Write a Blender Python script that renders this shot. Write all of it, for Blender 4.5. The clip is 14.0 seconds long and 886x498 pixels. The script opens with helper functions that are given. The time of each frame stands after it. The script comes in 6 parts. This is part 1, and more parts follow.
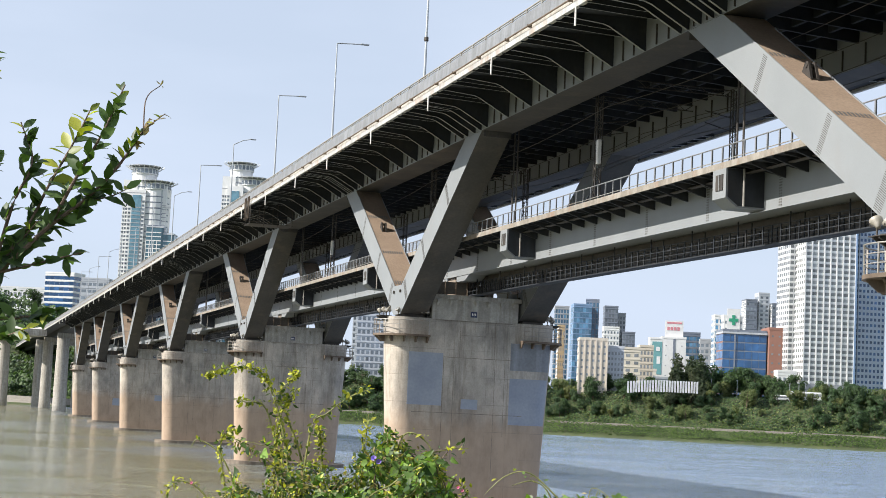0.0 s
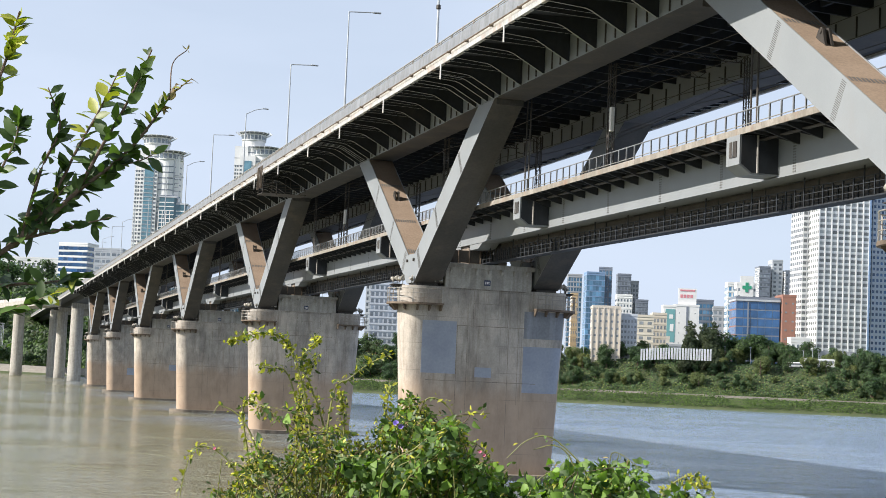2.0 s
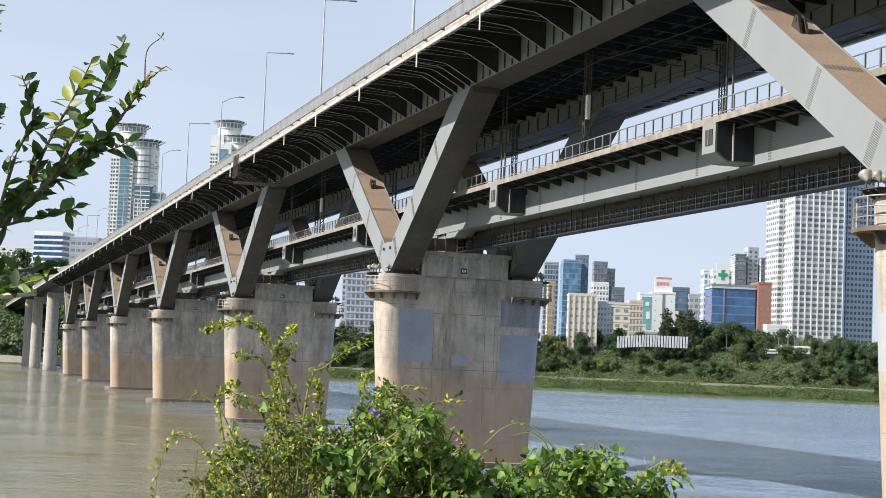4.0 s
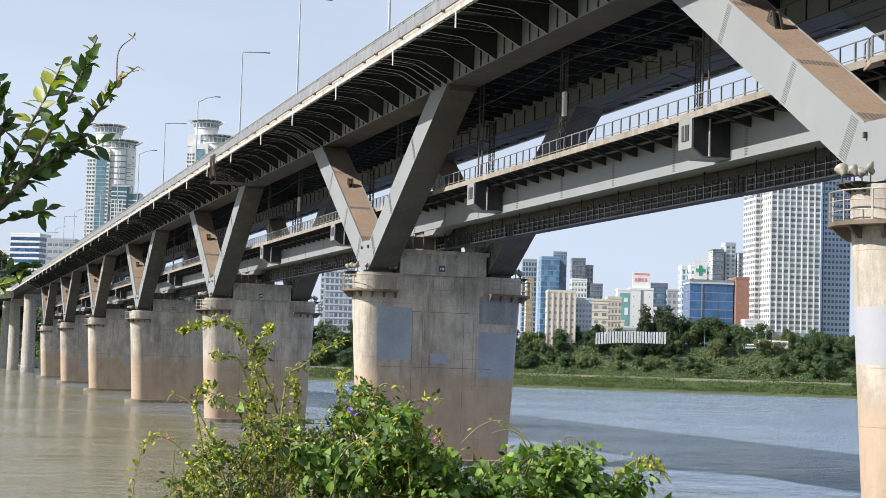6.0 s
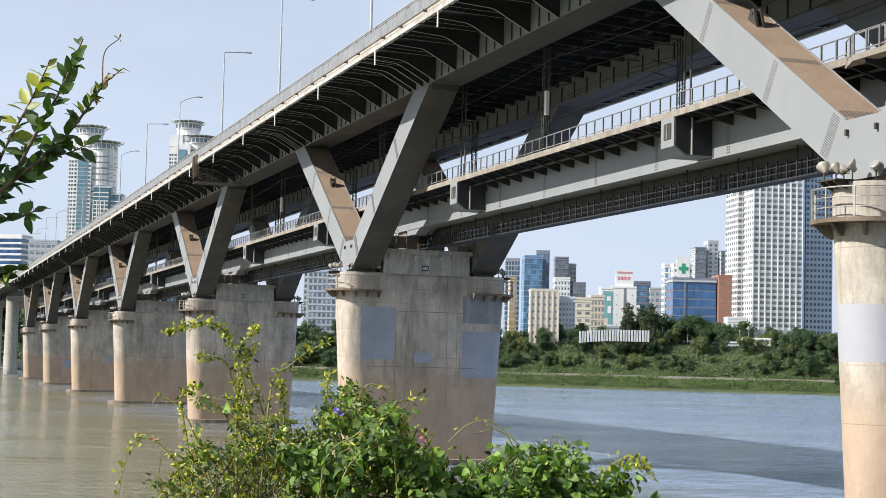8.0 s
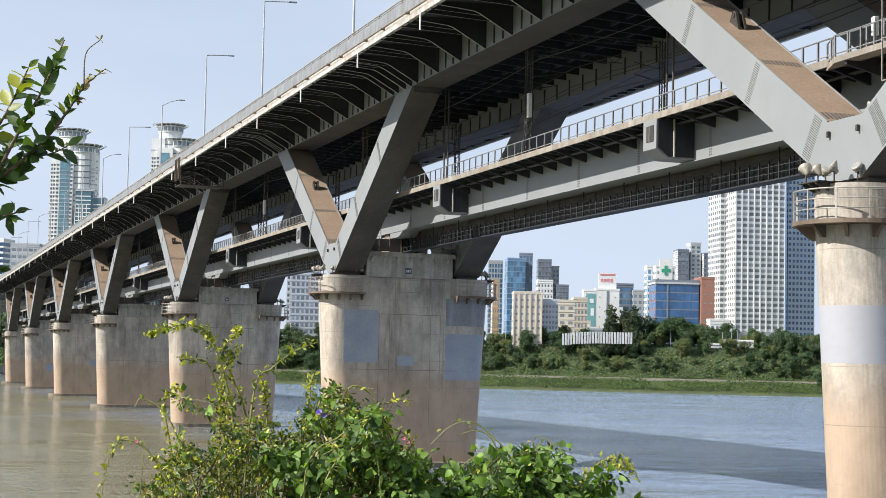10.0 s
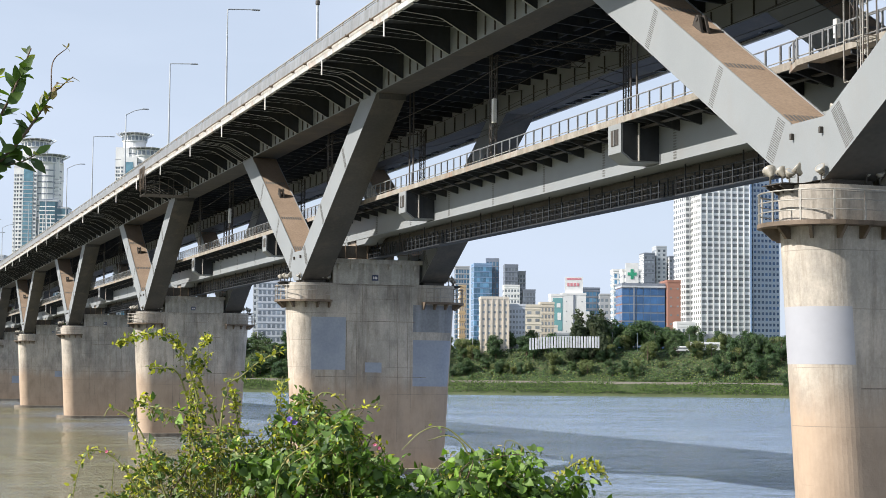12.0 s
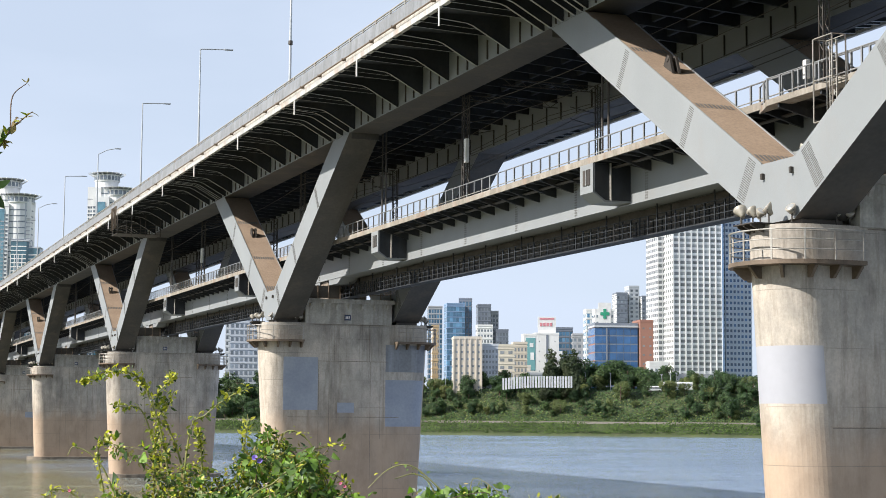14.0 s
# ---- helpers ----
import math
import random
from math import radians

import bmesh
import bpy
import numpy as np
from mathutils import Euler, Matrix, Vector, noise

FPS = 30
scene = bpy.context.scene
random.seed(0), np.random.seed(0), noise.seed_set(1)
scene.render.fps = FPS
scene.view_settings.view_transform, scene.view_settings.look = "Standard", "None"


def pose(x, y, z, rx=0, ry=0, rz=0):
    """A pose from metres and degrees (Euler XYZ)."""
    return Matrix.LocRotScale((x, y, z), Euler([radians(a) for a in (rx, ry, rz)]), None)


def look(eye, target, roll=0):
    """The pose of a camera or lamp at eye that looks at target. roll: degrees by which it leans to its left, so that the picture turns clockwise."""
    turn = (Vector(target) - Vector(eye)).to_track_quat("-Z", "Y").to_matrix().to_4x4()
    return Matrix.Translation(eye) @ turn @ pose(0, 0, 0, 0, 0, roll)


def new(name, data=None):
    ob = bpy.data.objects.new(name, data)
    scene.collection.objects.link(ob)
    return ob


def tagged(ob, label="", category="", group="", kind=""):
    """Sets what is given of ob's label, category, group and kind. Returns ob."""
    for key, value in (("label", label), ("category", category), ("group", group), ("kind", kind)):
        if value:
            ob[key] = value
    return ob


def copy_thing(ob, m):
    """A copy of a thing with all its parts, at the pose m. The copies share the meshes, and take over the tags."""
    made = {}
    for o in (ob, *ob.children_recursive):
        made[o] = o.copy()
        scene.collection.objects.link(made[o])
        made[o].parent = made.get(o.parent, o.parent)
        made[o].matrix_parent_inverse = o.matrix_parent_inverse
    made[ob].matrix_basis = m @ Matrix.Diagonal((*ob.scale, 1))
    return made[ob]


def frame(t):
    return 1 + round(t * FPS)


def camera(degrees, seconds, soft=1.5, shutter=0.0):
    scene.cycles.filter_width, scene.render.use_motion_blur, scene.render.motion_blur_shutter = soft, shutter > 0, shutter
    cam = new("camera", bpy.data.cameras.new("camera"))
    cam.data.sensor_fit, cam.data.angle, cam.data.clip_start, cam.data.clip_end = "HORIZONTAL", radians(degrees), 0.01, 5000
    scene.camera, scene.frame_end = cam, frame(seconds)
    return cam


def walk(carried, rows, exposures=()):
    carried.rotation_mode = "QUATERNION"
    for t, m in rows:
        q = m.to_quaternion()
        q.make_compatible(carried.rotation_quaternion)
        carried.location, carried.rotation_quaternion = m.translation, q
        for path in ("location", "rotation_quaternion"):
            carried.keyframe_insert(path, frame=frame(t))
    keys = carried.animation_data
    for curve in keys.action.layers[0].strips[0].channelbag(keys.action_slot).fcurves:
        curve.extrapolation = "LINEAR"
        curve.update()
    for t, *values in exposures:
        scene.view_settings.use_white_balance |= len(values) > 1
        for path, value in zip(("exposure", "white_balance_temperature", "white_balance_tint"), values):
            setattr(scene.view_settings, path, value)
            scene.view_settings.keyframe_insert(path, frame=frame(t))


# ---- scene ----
# The camera is held by hand on the near bank: seconds, yaw, pitch, roll, sway across and up.
EYE = Vector((-34.13, -52.95, 8.26))
cam = camera(30.26, 14.0, soft=0.55)
TURNS = [(0.0, 16.196, 5.467, 2.774, 0.033, 0.019), (0.5, 15.944, 5.192, 2.637, 0.006, 0.015), (1.0, 15.709, 4.959, 2.668, -0.034, 0.006),
         (1.5, 15.726, 4.626, 2.601, -0.021, 0.005), (2.0, 15.802, 4.352, 2.540, -0.007, 0.001), (2.5, 15.931, 4.182, 2.492, -0.005, 0.000),
         (3.0, 16.132, 4.061, 2.479, -0.008, -0.003), (5.5, 17.311, 3.937, 1.952, 0.005, 0.002), (6.0, 17.409, 3.929, 1.770, 0.006, -0.000),
         (6.5, 17.503, 3.909, 1.624, 0.003, -0.003), (7.0, 17.653, 3.903, 1.524, -0.002, -0.006), (7.5, 17.754, 3.897, 1.448, -0.008, -0.008),
         (8.0, 18.005, 3.923, 1.441, -0.006, 0.002), (10.5, 18.732, 4.085, 1.124, -0.004, -0.005), (11.0, 18.903, 4.166, 0.938, 0.000, -0.003),
         (11.5, 19.212, 4.177, 0.785, -0.001, -0.005), (12.0, 19.776, 4.265, 0.494, -0.017, -0.009), (12.5, 20.533, 5.304, 0.221, 0.004, -0.008),
         (13.0, 20.799, 5.661, 0.135, 0.010, -0.014), (13.5, 20.796, 5.650, 0.286, 0.014, -0.018), (14.0, 20.713, 5.666, 0.407, 0.018, -0.020)]


def aim(yaw, pitch, roll, across, up):
    a, b = radians(yaw), radians(pitch)
    eye = EYE + Vector((across, 0, up))
    return look(eye, eye + 50 * Vector((math.sin(a) * math.cos(b), math.cos(a) * math.cos(b), math.sin(b))), roll)


walk(cam, [(t, aim(*turn)) for t, *turn in TURNS],
     [(0.0, 0.65), (2.0, 0.66), (3.0, 0.59), (11.5, 0.60), (12.5, 0.68), (14.0, 0.68)])

# ---- sky, sun ----
world = bpy.data.worlds.new("world")
scene.world = world
world.use_nodes = True
wn, wl = world.node_tree.nodes, world.node_tree.links
sky = wn.new("ShaderNodeTexSky")
sky.sky_type, sky.sun_disc = "NISHITA", False
sky.sun_elevation, sky.sun_rotation = radians(36), radians(-88)
sky.air_density, sky.dust_density, sky.ozone_density = 1.0, 0.3, 1.0
wtc, wmap, wnoise, wramp, wmix = wn.new("ShaderNodeTexCoord"), wn.new("ShaderNodeMapping"), wn.new("ShaderNodeTexNoise"), wn.new("ShaderNodeValToRGB"), wn.new("ShaderNodeMix")
wmap.inputs["Scale"].default_value = (1.0, 1.0, 3.5)
wnoise.inputs["Scale"].default_value, wnoise.inputs["Detail"].default_value, wnoise.inputs["Roughness"].default_value = 3.0, 5, 0.5
wramp.color_ramp.elements[0].position, wramp.color_ramp.elements[0].color = 0.34, (0.78, 0.78, 0.78, 1)
wramp.color_ramp.elements[1].position, wramp.color_ramp.elements[1].color = 0.64, (0.97, 0.97, 0.97, 1)
wmix.data_type = "RGBA"
wmix.inputs["B"].default_value = (6.78, 7.78, 9.55, 1)
wl.new(wtc.outputs["Generated"], wmap.inputs["Vector"])
wl.new(wmap.outputs["Vector"], wnoise.inputs["Vector"])
wl.new(wnoise.outputs["Fac"], wramp.inputs["Fac"])
wl.new(wramp.outputs["Color"], wmix.inputs["Factor"])
wl.new(sky.outputs["Color"], wmix.inputs["A"])
wl.new(wmix.outputs["Result"], wn["Background"].inputs["Color"])
wn["Background"].inputs["Strength"].default_value = 0.066
SUN_FROM = Vector((-0.81, -0.012, 0.585))
sun = new("sun", bpy.data.lights.new("sun", "SUN"))
sun.data.energy, sun.data.angle, sun.data.color = 5.0, radians(0.53), (1.0, 0.95, 0.89)
sun.matrix_world = look(SUN_FROM * 100, (0, 0, 0))


# ---- materials ----
def material(name, rough=0.6, metal=0.0):
    m = bpy.data.materials.new(name)
    m.use_nodes = True
    b = m.node_tree.nodes["Principled BSDF"]
    b.inputs["Roughness"].default_value, b.inputs["Metallic"].default_value = rough, metal
    return m, m.node_tree.nodes, m.node_tree.links, b


def noise_node(n, l, scale, detail=4, stretch=(1, 1, 1), rough=0.55):
    geo, mp, tx = n.new("ShaderNodeNewGeometry"), n.new("ShaderNodeMapping"), n.new("ShaderNodeTexNoise")
    mp.inputs["Scale"].default_value = stretch
    tx.inputs["Scale"].default_value, tx.inputs["Detail"].default_value, tx.inputs["Roughness"].default_value = scale, detail, rough
    l.new(geo.outputs["Position"], mp.inputs["Vector"])
    l.new(mp.outputs["Vector"], tx.inputs["Vector"])
    return tx.outputs["Fac"]


def ramp(n, l, fac, stops):
    r = n.new("ShaderNodeValToRGB")
    while len(r.color_ramp.elements) < len(stops):
        r.color_ramp.elements.new(0.5)
    for e, (p, c) in zip(r.color_ramp.elements, stops):
        e.position, e.color = p, (*c, 1) if len(c) == 3 else c
    l.new(fac, r.inputs["Fac"])
    return r.outputs["Color"]


def mixc(n, l, fac, a, b, mode="MIX"):
    x = n.new("ShaderNodeMix")
    x.data_type, x.blend_type = "RGBA", mode
    for sock, v in (("Factor", fac), ("A", a), ("B", b)):
        if isinstance(v, (int, float)):
            x.inputs[sock].default_value = v
        elif isinstance(v, tuple):
            x.inputs[sock].default_value = (*v, 1)
        else:
            l.new(v, x.inputs[sock])
    return x.outputs["Result"]


def math_node(n, l, op, a, b=0.0):
    x = n.new("ShaderNodeMath")
    x.operation = op
    for i, v in enumerate((a, b)):
        if isinstance(v, (int, float)):
            x.inputs[i].default_value = v
        else:
            l.new(v, x.inputs[i])
    return x.outputs[0]


def add_bump(n, l, b, height, strength, dist):
    bp = n.new("ShaderNodeBump")
    bp.inputs["Strength"].default_value, bp.inputs["Distance"].default_value = strength, dist
    l.new(height, bp.inputs["Height"])
    l.new(bp.outputs["Normal"], b.inputs["Normal"])


def surface(name, lo, hi, rough=0.6, metal=0.0, scale=1.2, streak=None, fine=14, bump=0.15, stain=None, stain_amount=0.5, grain_amount=0.35):
    """Paint, stone or steel: mottled between two colours, with fine grain, runs down the face and stains."""
    m, n, l, b = material(name, rough, metal)
    col = ramp(n, l, noise_node(n, l, scale, 5), [(0.3, lo), (0.7, hi)])
    grain = noise_node(n, l, fine, 4)
    col = mixc(n, l, grain_amount, col, ramp(n, l, grain, [(0.3, (0.55, 0.55, 0.55)), (0.7, (1.25, 1.25, 1.25))]), "MULTIPLY")
    if streak:
        s = ramp(n, l, noise_node(n, l, 1.0, 4, (streak, streak, 0.12)), [(0.42, (0.62, 0.6, 0.57)), (0.6, (1, 1, 1))])
        col = mixc(n, l, 0.6, col, s, "MULTIPLY")
    if stain:
        f = ramp(n, l, noise_node(n, l, 0.55, 6, (1, 1, 0.6), 0.65), [(0.52, (0, 0, 0)), (0.68, (stain_amount,) * 3)])
        col = mixc(n, l, f, col, stain)
    l.new(col, b.inputs["Base Color"])
    add_bump(n, l, b, grain, bump, 0.03)
    return m


def pier_concrete():
    m, n, l, b = material("pier_concrete", 0.85)
    col = ramp(n, l, noise_node(n, l, 0.5, 6, (1, 1, 0.7), 0.6), [(0.32, (0.385, 0.352, 0.300)), (0.68, (0.61, 0.540, 0.455))])
    dirt = ramp(n, l, noise_node(n, l, 0.3, 7, (1, 1, 0.5), 0.7), [(0.45, (0, 0, 0)), (0.63, (0.7,) * 3)])
    col = mixc(n, l, dirt, col, (0.22, 0.205, 0.185))
    runs = ramp(n, l, noise_node(n, l, 1.0, 7, (1.6, 1.6, 0.16), 0.75), [(0.34, (0.5, 0.47, 0.43)), (0.5, (1, 1, 1))])
    col = mixc(n, l, 0.7, col, runs, "MULTIPLY")
    grain = noise_node(n, l, 9, 6)
    col = mixc(n, l, 0.3, col, ramp(n, l, grain, [(0.3, (0.6, 0.6, 0.6)), (0.7, (1.2, 1.2, 1.2))]), "MULTIPLY")
    geo, sep = n.new("ShaderNodeNewGeometry"), n.new("ShaderNodeSeparateXYZ")
    l.new(geo.outputs["Position"], sep.inputs[0])
    # silt left by floods on the lower shaft, with a ragged upper edge
    ragged = math_node(n, l, "MULTIPLY", noise_node(n, l, 0.9, 5, (1, 1, 0.4)), 2.6)
    level = math_node(n, l, "DIVIDE", math_node(n, l, "ADD", sep.outputs["Z"], ragged), 12.9)
    silt = ramp(n, l, level, [(0.0, (0.92,) * 3), (0.60, (0.82,) * 3), (0.73, (0.18,) * 3), (0.95, (0, 0, 0))])
    col = mixc(n, l, silt, col, (0.410, 0.298, 0.208))
    blotch = ramp(n, l, noise_node(n, l, 0.7, 8, (1, 1, 0.45), 0.72), [(0.32, (0.58, 0.56, 0.54)), (0.52, (1, 1, 1)), (0.72, (1.18, 1.16, 1.12))])
    col = mixc(n, l, 0.5, col, blotch, "MULTIPLY")
    # pour joints
    zj = math_node(n, l, "LESS_THAN", math_node(n, l, "FRACT", math_node(n, l, "DIVIDE", math_node(n, l, "ADD", sep.outputs["Z"], 0.15), 2.16)), 0.014)
    xj = math_node(n, l, "LESS_THAN", math_node(n, l, "FRACT", math_node(n, l, "DIVIDE", math_node(n, l, "ADD", sep.outputs["X"], 20.7), 1.83)), 0.014)
    flat = math_node(n, l, "MULTIPLY", math_node(n, l, "GREATER_THAN", sep.outputs["X"], 1.6), math_node(n, l, "LESS_THAN", sep.outputs["X"], 9.6))
    joint = math_node(n, l, "MULTIPLY", math_node(n, l, "MAXIMUM", zj, math_node(n, l, "MULTIPLY", xj, flat)), ramp(n, l, noise_node(n, l, 0.35, 3), [(0.40, (0, 0, 0)), (0.58, (0.6,) * 3)]))
    col = mixc(n, l, joint, col, (0.16, 0.145, 0.125))
    l.new(col, b.inputs["Base Color"])
    add_bump(n, l, b, grain, 0.25, 0.03)
    return m


def leaf_material(name, lo, hi, shine=0.48):
    m, n, l, b = material(name, shine)
    geo = n.new("ShaderNodeNewGeometry")
    col = ramp(n, l, geo.outputs["Random Per Island"], [(0.0, lo), (0.7, hi), (1.0, tuple(min(1, c * 1.5) for c in hi))])
    info = n.new("ShaderNodeObjectInfo")
    col = mixc(n, l, 0.5, col, ramp(n, l, info.outputs["Random"], [(0, (0.6, 0.75, 0.6)), (0.5, (1, 1, 1)), (1, (1.45, 1.2, 0.85))]), "MULTIPLY")
    col = mixc(n, l, 0.4, col, ramp(n, l, noise_node(n, l, 0.09, 3), [(0.3, (0.6, 0.65, 0.6)), (0.7, (1.3, 1.25, 1.1))]), "MULTIPLY")
    l.new(col, b.inputs["Base Color"])
    tr, mx, out = n.new("ShaderNodeBsdfTranslucent"), n.new("ShaderNodeMixShader"), n["Material Output"]
    l.new(mixc(n, l, 1.0, col, (1.5, 1.7, 0.7), "MULTIPLY"), tr.inputs["Color"])
    mx.inputs["Fac"].default_value = 0.33
    l.new(b.outputs[0], mx.inputs[1])
    l.new(tr.outputs[0], mx.inputs[2])
    l.new(mx.outputs[0], out.inputs["Surface"])
    return m


def water_material():
    m, n, l, b = material("river_water", 0.09)
    # silty along one side of the bridge; the other's blue imitates reflected sky
    geo, sep = n.new("ShaderNodeNewGeometry"), n.new("ShaderNodeSeparateXYZ")
    l.new(geo.outputs["Position"], sep.inputs[0])
    side_tint = math_node(n, l, "ADD", math_node(n, l, "MULTIPLY", sep.outputs["X"], 0.011), noise_node(n, l, 0.02, 4))
    col = ramp(n, l, side_tint, [(0.38, (0.188, 0.175, 0.094)), (0.76, (0.205, 0.268, 0.385))])
    l.new(col, b.inputs["Base Color"])
    b.inputs["IOR"].default_value = 1.33
    # wind ripples: short crests across the stream, strong in gusts and faint in the lee
    gust = ramp(n, l, noise_node(n, l, 0.014, 5, (0.9, 1.3, 1), 0.6), [(0.42, (0.26,) * 3), (0.50, (0.5,) * 3), (0.58, (1.5,) * 3)])
    swell = math_node(n, l, "MULTIPLY", noise_node(n, l, 0.22, 3, (1.0, 0.75, 1)), 0.42)
    waves = math_node(n, l, "MULTIPLY", noise_node(n, l, 1.5, 3, (1.0, 0.55, 1), 0.6), 0.30)
    chop = math_node(n, l, "MULTIPLY", noise_node(n, l, 4.2, 3, (1.0, 0.5, 1), 0.6), 0.20)
    height = math_node(n, l, "ADD", swell, math_node(n, l, "ADD", waves, chop))
    add_bump(n, l, b, math_node(n, l, "MULTIPLY", height, gust), 1.0, 1.7)
    return m


def glass_material(name, tint, rough=0.08):
    m, n, l, b = material(name, rough)
    col = ramp(n, l, noise_node(n, l, 0.22, 3), [(0.3, tuple(c * 0.6 for c in tint)), (0.7, tint)])
    info = n.new("ShaderNodeObjectInfo")
    geo = n.new("ShaderNodeNewGeometry")
    col = mixc(n, l, 0.7, col, ramp(n, l, geo.outputs["Random Per Island"], [(0, (0.45,) * 3), (0.7, (1.0,) * 3), (1, (1.9,) * 3)]), "MULTIPLY")
    col = mixc(n, l, 0.5, col, ramp(n, l, info.outputs["Random"], [(0, (0.5,) * 3), (1, (1.4,) * 3)]), "MULTIPLY")
    l.new(col, b.inputs["Base Color"])
    b.inputs["Specular IOR Level"].default_value = 0.7
    return m


CONCRETE = pier_concrete()
CAP = surface("cap_concrete", (0.36, 0.34, 0.30), (0.50, 0.47, 0.41), 0.85, streak=2.5, fine=9)
FOOTING = surface("footing_concrete", (0.17, 0.14, 0.11), (0.30, 0.25, 0.195), 0.9, streak=1.5, fine=6)
PATCH = surface("repair_paint", (0.35, 0.355, 0.385), (0.385, 0.39, 0.42), 0.7, scale=0.3, fine=3, bump=0.02, grain_amount=0.07)
PATCH_BLUE = surface("blue_repair_paint", (0.265, 0.295, 0.35), (0.35, 0.375, 0.42), 0.7, scale=0.5, fine=5, grain_amount=0.2)
PATCH_GREY = surface("grey_repair_paint", (0.25, 0.265, 0.29), (0.30, 0.315, 0.335), 0.7, scale=0.6, streak=1.4, fine=5)
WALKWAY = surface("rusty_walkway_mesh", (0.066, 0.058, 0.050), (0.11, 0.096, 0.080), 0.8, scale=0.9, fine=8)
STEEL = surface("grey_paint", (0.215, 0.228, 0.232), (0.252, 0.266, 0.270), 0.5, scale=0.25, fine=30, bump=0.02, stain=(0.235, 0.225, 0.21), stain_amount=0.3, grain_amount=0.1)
# near-black base puts the shade under the decks into the colour
SHADED_UNDER = surface("shaded_underside_paint", (0.017, 0.021, 0.027), (0.030, 0.035, 0.042), 0.7, scale=0.4, streak=1.0, fine=5, bump=0.06, stain=(0.07, 0.06, 0.052), stain_amount=0.4)
# grey steel's downward faces: brown stains, plus shade painted in as a darker base
SHADED_SOFFIT = surface("stained_shaded_soffit_paint", (0.052, 0.050, 0.046), (0.088, 0.080, 0.070), 0.7, scale=0.3, fine=5, bump=0.05, stain=(0.13, 0.105, 0.08), stain_amount=0.6)
DUST = surface("settled_dust", (0.25, 0.180, 0.125), (0.32, 0.236, 0.168), 0.9, scale=0.5, fine=7, bump=0.1)
EDGE = surface("deck_edge_concrete", (0.44, 0.44, 0.43), (0.54, 0.54, 0.53), 0.85, scale=0.8, streak=2.0, fine=9, stain=(0.33, 0.20, 0.12), stain_amount=0.6)
RAIL = surface("galvanized_rail", (0.30, 0.285, 0.255), (0.42, 0.40, 0.36), 0.5, 0.3, fine=10, stain=(0.30, 0.17, 0.09), stain_amount=0.6)
RUST_RAIL = surface("rusted_rail", (0.115, 0.086, 0.060), (0.215, 0.162, 0.118), 0.7, 0.2, fine=10)
DARK = surface("dark_steel", (0.05, 0.045, 0.04), (0.10, 0.085, 0.07), 0.6, 0.3)
BOLT = surface("bolt_heads", (0.13, 0.13, 0.125), (0.18, 0.175, 0.165), 0.6, 0.4)
POLE = surface("lamp_pole_paint", (0.40, 0.42, 0.43), (0.50, 0.52, 0.53), 0.45, 0.4)
LAMP_METAL = surface("dull_lamp_metal", (0.26, 0.235, 0.19), (0.44, 0.41, 0.35), 0.5, 0.2)
WHITE = surface("white_enamel", (0.72, 0.70, 0.66), (0.82, 0.80, 0.76), 0.4, fine=20)
SIGN_BLUE = surface("navy_plate", (0.03, 0.04, 0.09), (0.05, 0.06, 0.12), 0.5)
LENS = glass_material("lens_glass", (0.35, 0.36, 0.36))
WATER = water_material()
PARAPET = surface("parapet_steel", (0.19, 0.20, 0.21), (0.26, 0.27, 0.28), 0.6, scale=0.8, streak=2.0, fine=9)
GROUND = surface("bank_soil_and_turf", (0.035, 0.052, 0.016), (0.075, 0.095, 0.032), 0.95, scale=0.08, fine=0.9, bump=0.5, stain=(0.14, 0.12, 0.07), stain_amount=0.4)
LOW_EDGE = surface("stained_edge_concrete", (0.24, 0.215, 0.18), (0.36, 0.33, 0.285), 0.85, scale=0.8, streak=2.0, fine=9, stain=(0.22, 0.12, 0.07), stain_amount=0.7)
PATH = surface("promenade_paving", (0.20, 0.18, 0.15), (0.29, 0.265, 0.225), 0.9, fine=3)
BARK = surface("bark", (0.10, 0.065, 0.045), (0.19, 0.13, 0.09), 0.85, scale=20, fine=80, bump=0.4)
STEM = surface("green_stem", (0.16, 0.17, 0.04), (0.28, 0.27, 0.08), 0.6, scale=10, fine=60)
LEAF = leaf_material("privet_leaf", (0.022, 0.046, 0.013), (0.078, 0.126, 0.031))
YOUNG = leaf_material("young_leaf", (0.110, 0.150, 0.020), (0.34, 0.36, 0.044))
VINE = leaf_material("vine_leaf", (0.016, 0.048, 0.010), (0.165, 0.265, 0.046), 0.58)
DRY = leaf_material("dry_leaf", (0.20, 0.13, 0.06), (0.36, 0.26, 0.12), 0.7)
FAR_LEAF = leaf_material("tree_foliage", (0.012, 0.031, 0.013), (0.062, 0.112, 0.042), 0.6)
PINE_LEAF = leaf_material("conifer_foliage", (0.022, 0.036, 0.018), (0.050, 0.068, 0.030), 0.7)
WILLOW_LEAF = leaf_material("willow_foliage", (0.070, 0.095, 0.030), (0.135, 0.160, 0.060), 0.6)
GRASS = leaf_material("rank_grass", (0.016, 0.040, 0.008), (0.066, 0.112, 0.021), 0.7)
PETAL = surface("morning_glory_petal", (0.16, 0.11, 0.42), (0.25, 0.18, 0.55), 0.6, scale=30)
PINK = surface("pink_blossom", (0.50, 0.12, 0.20), (0.65, 0.2, 0.28), 0.6, scale=30)


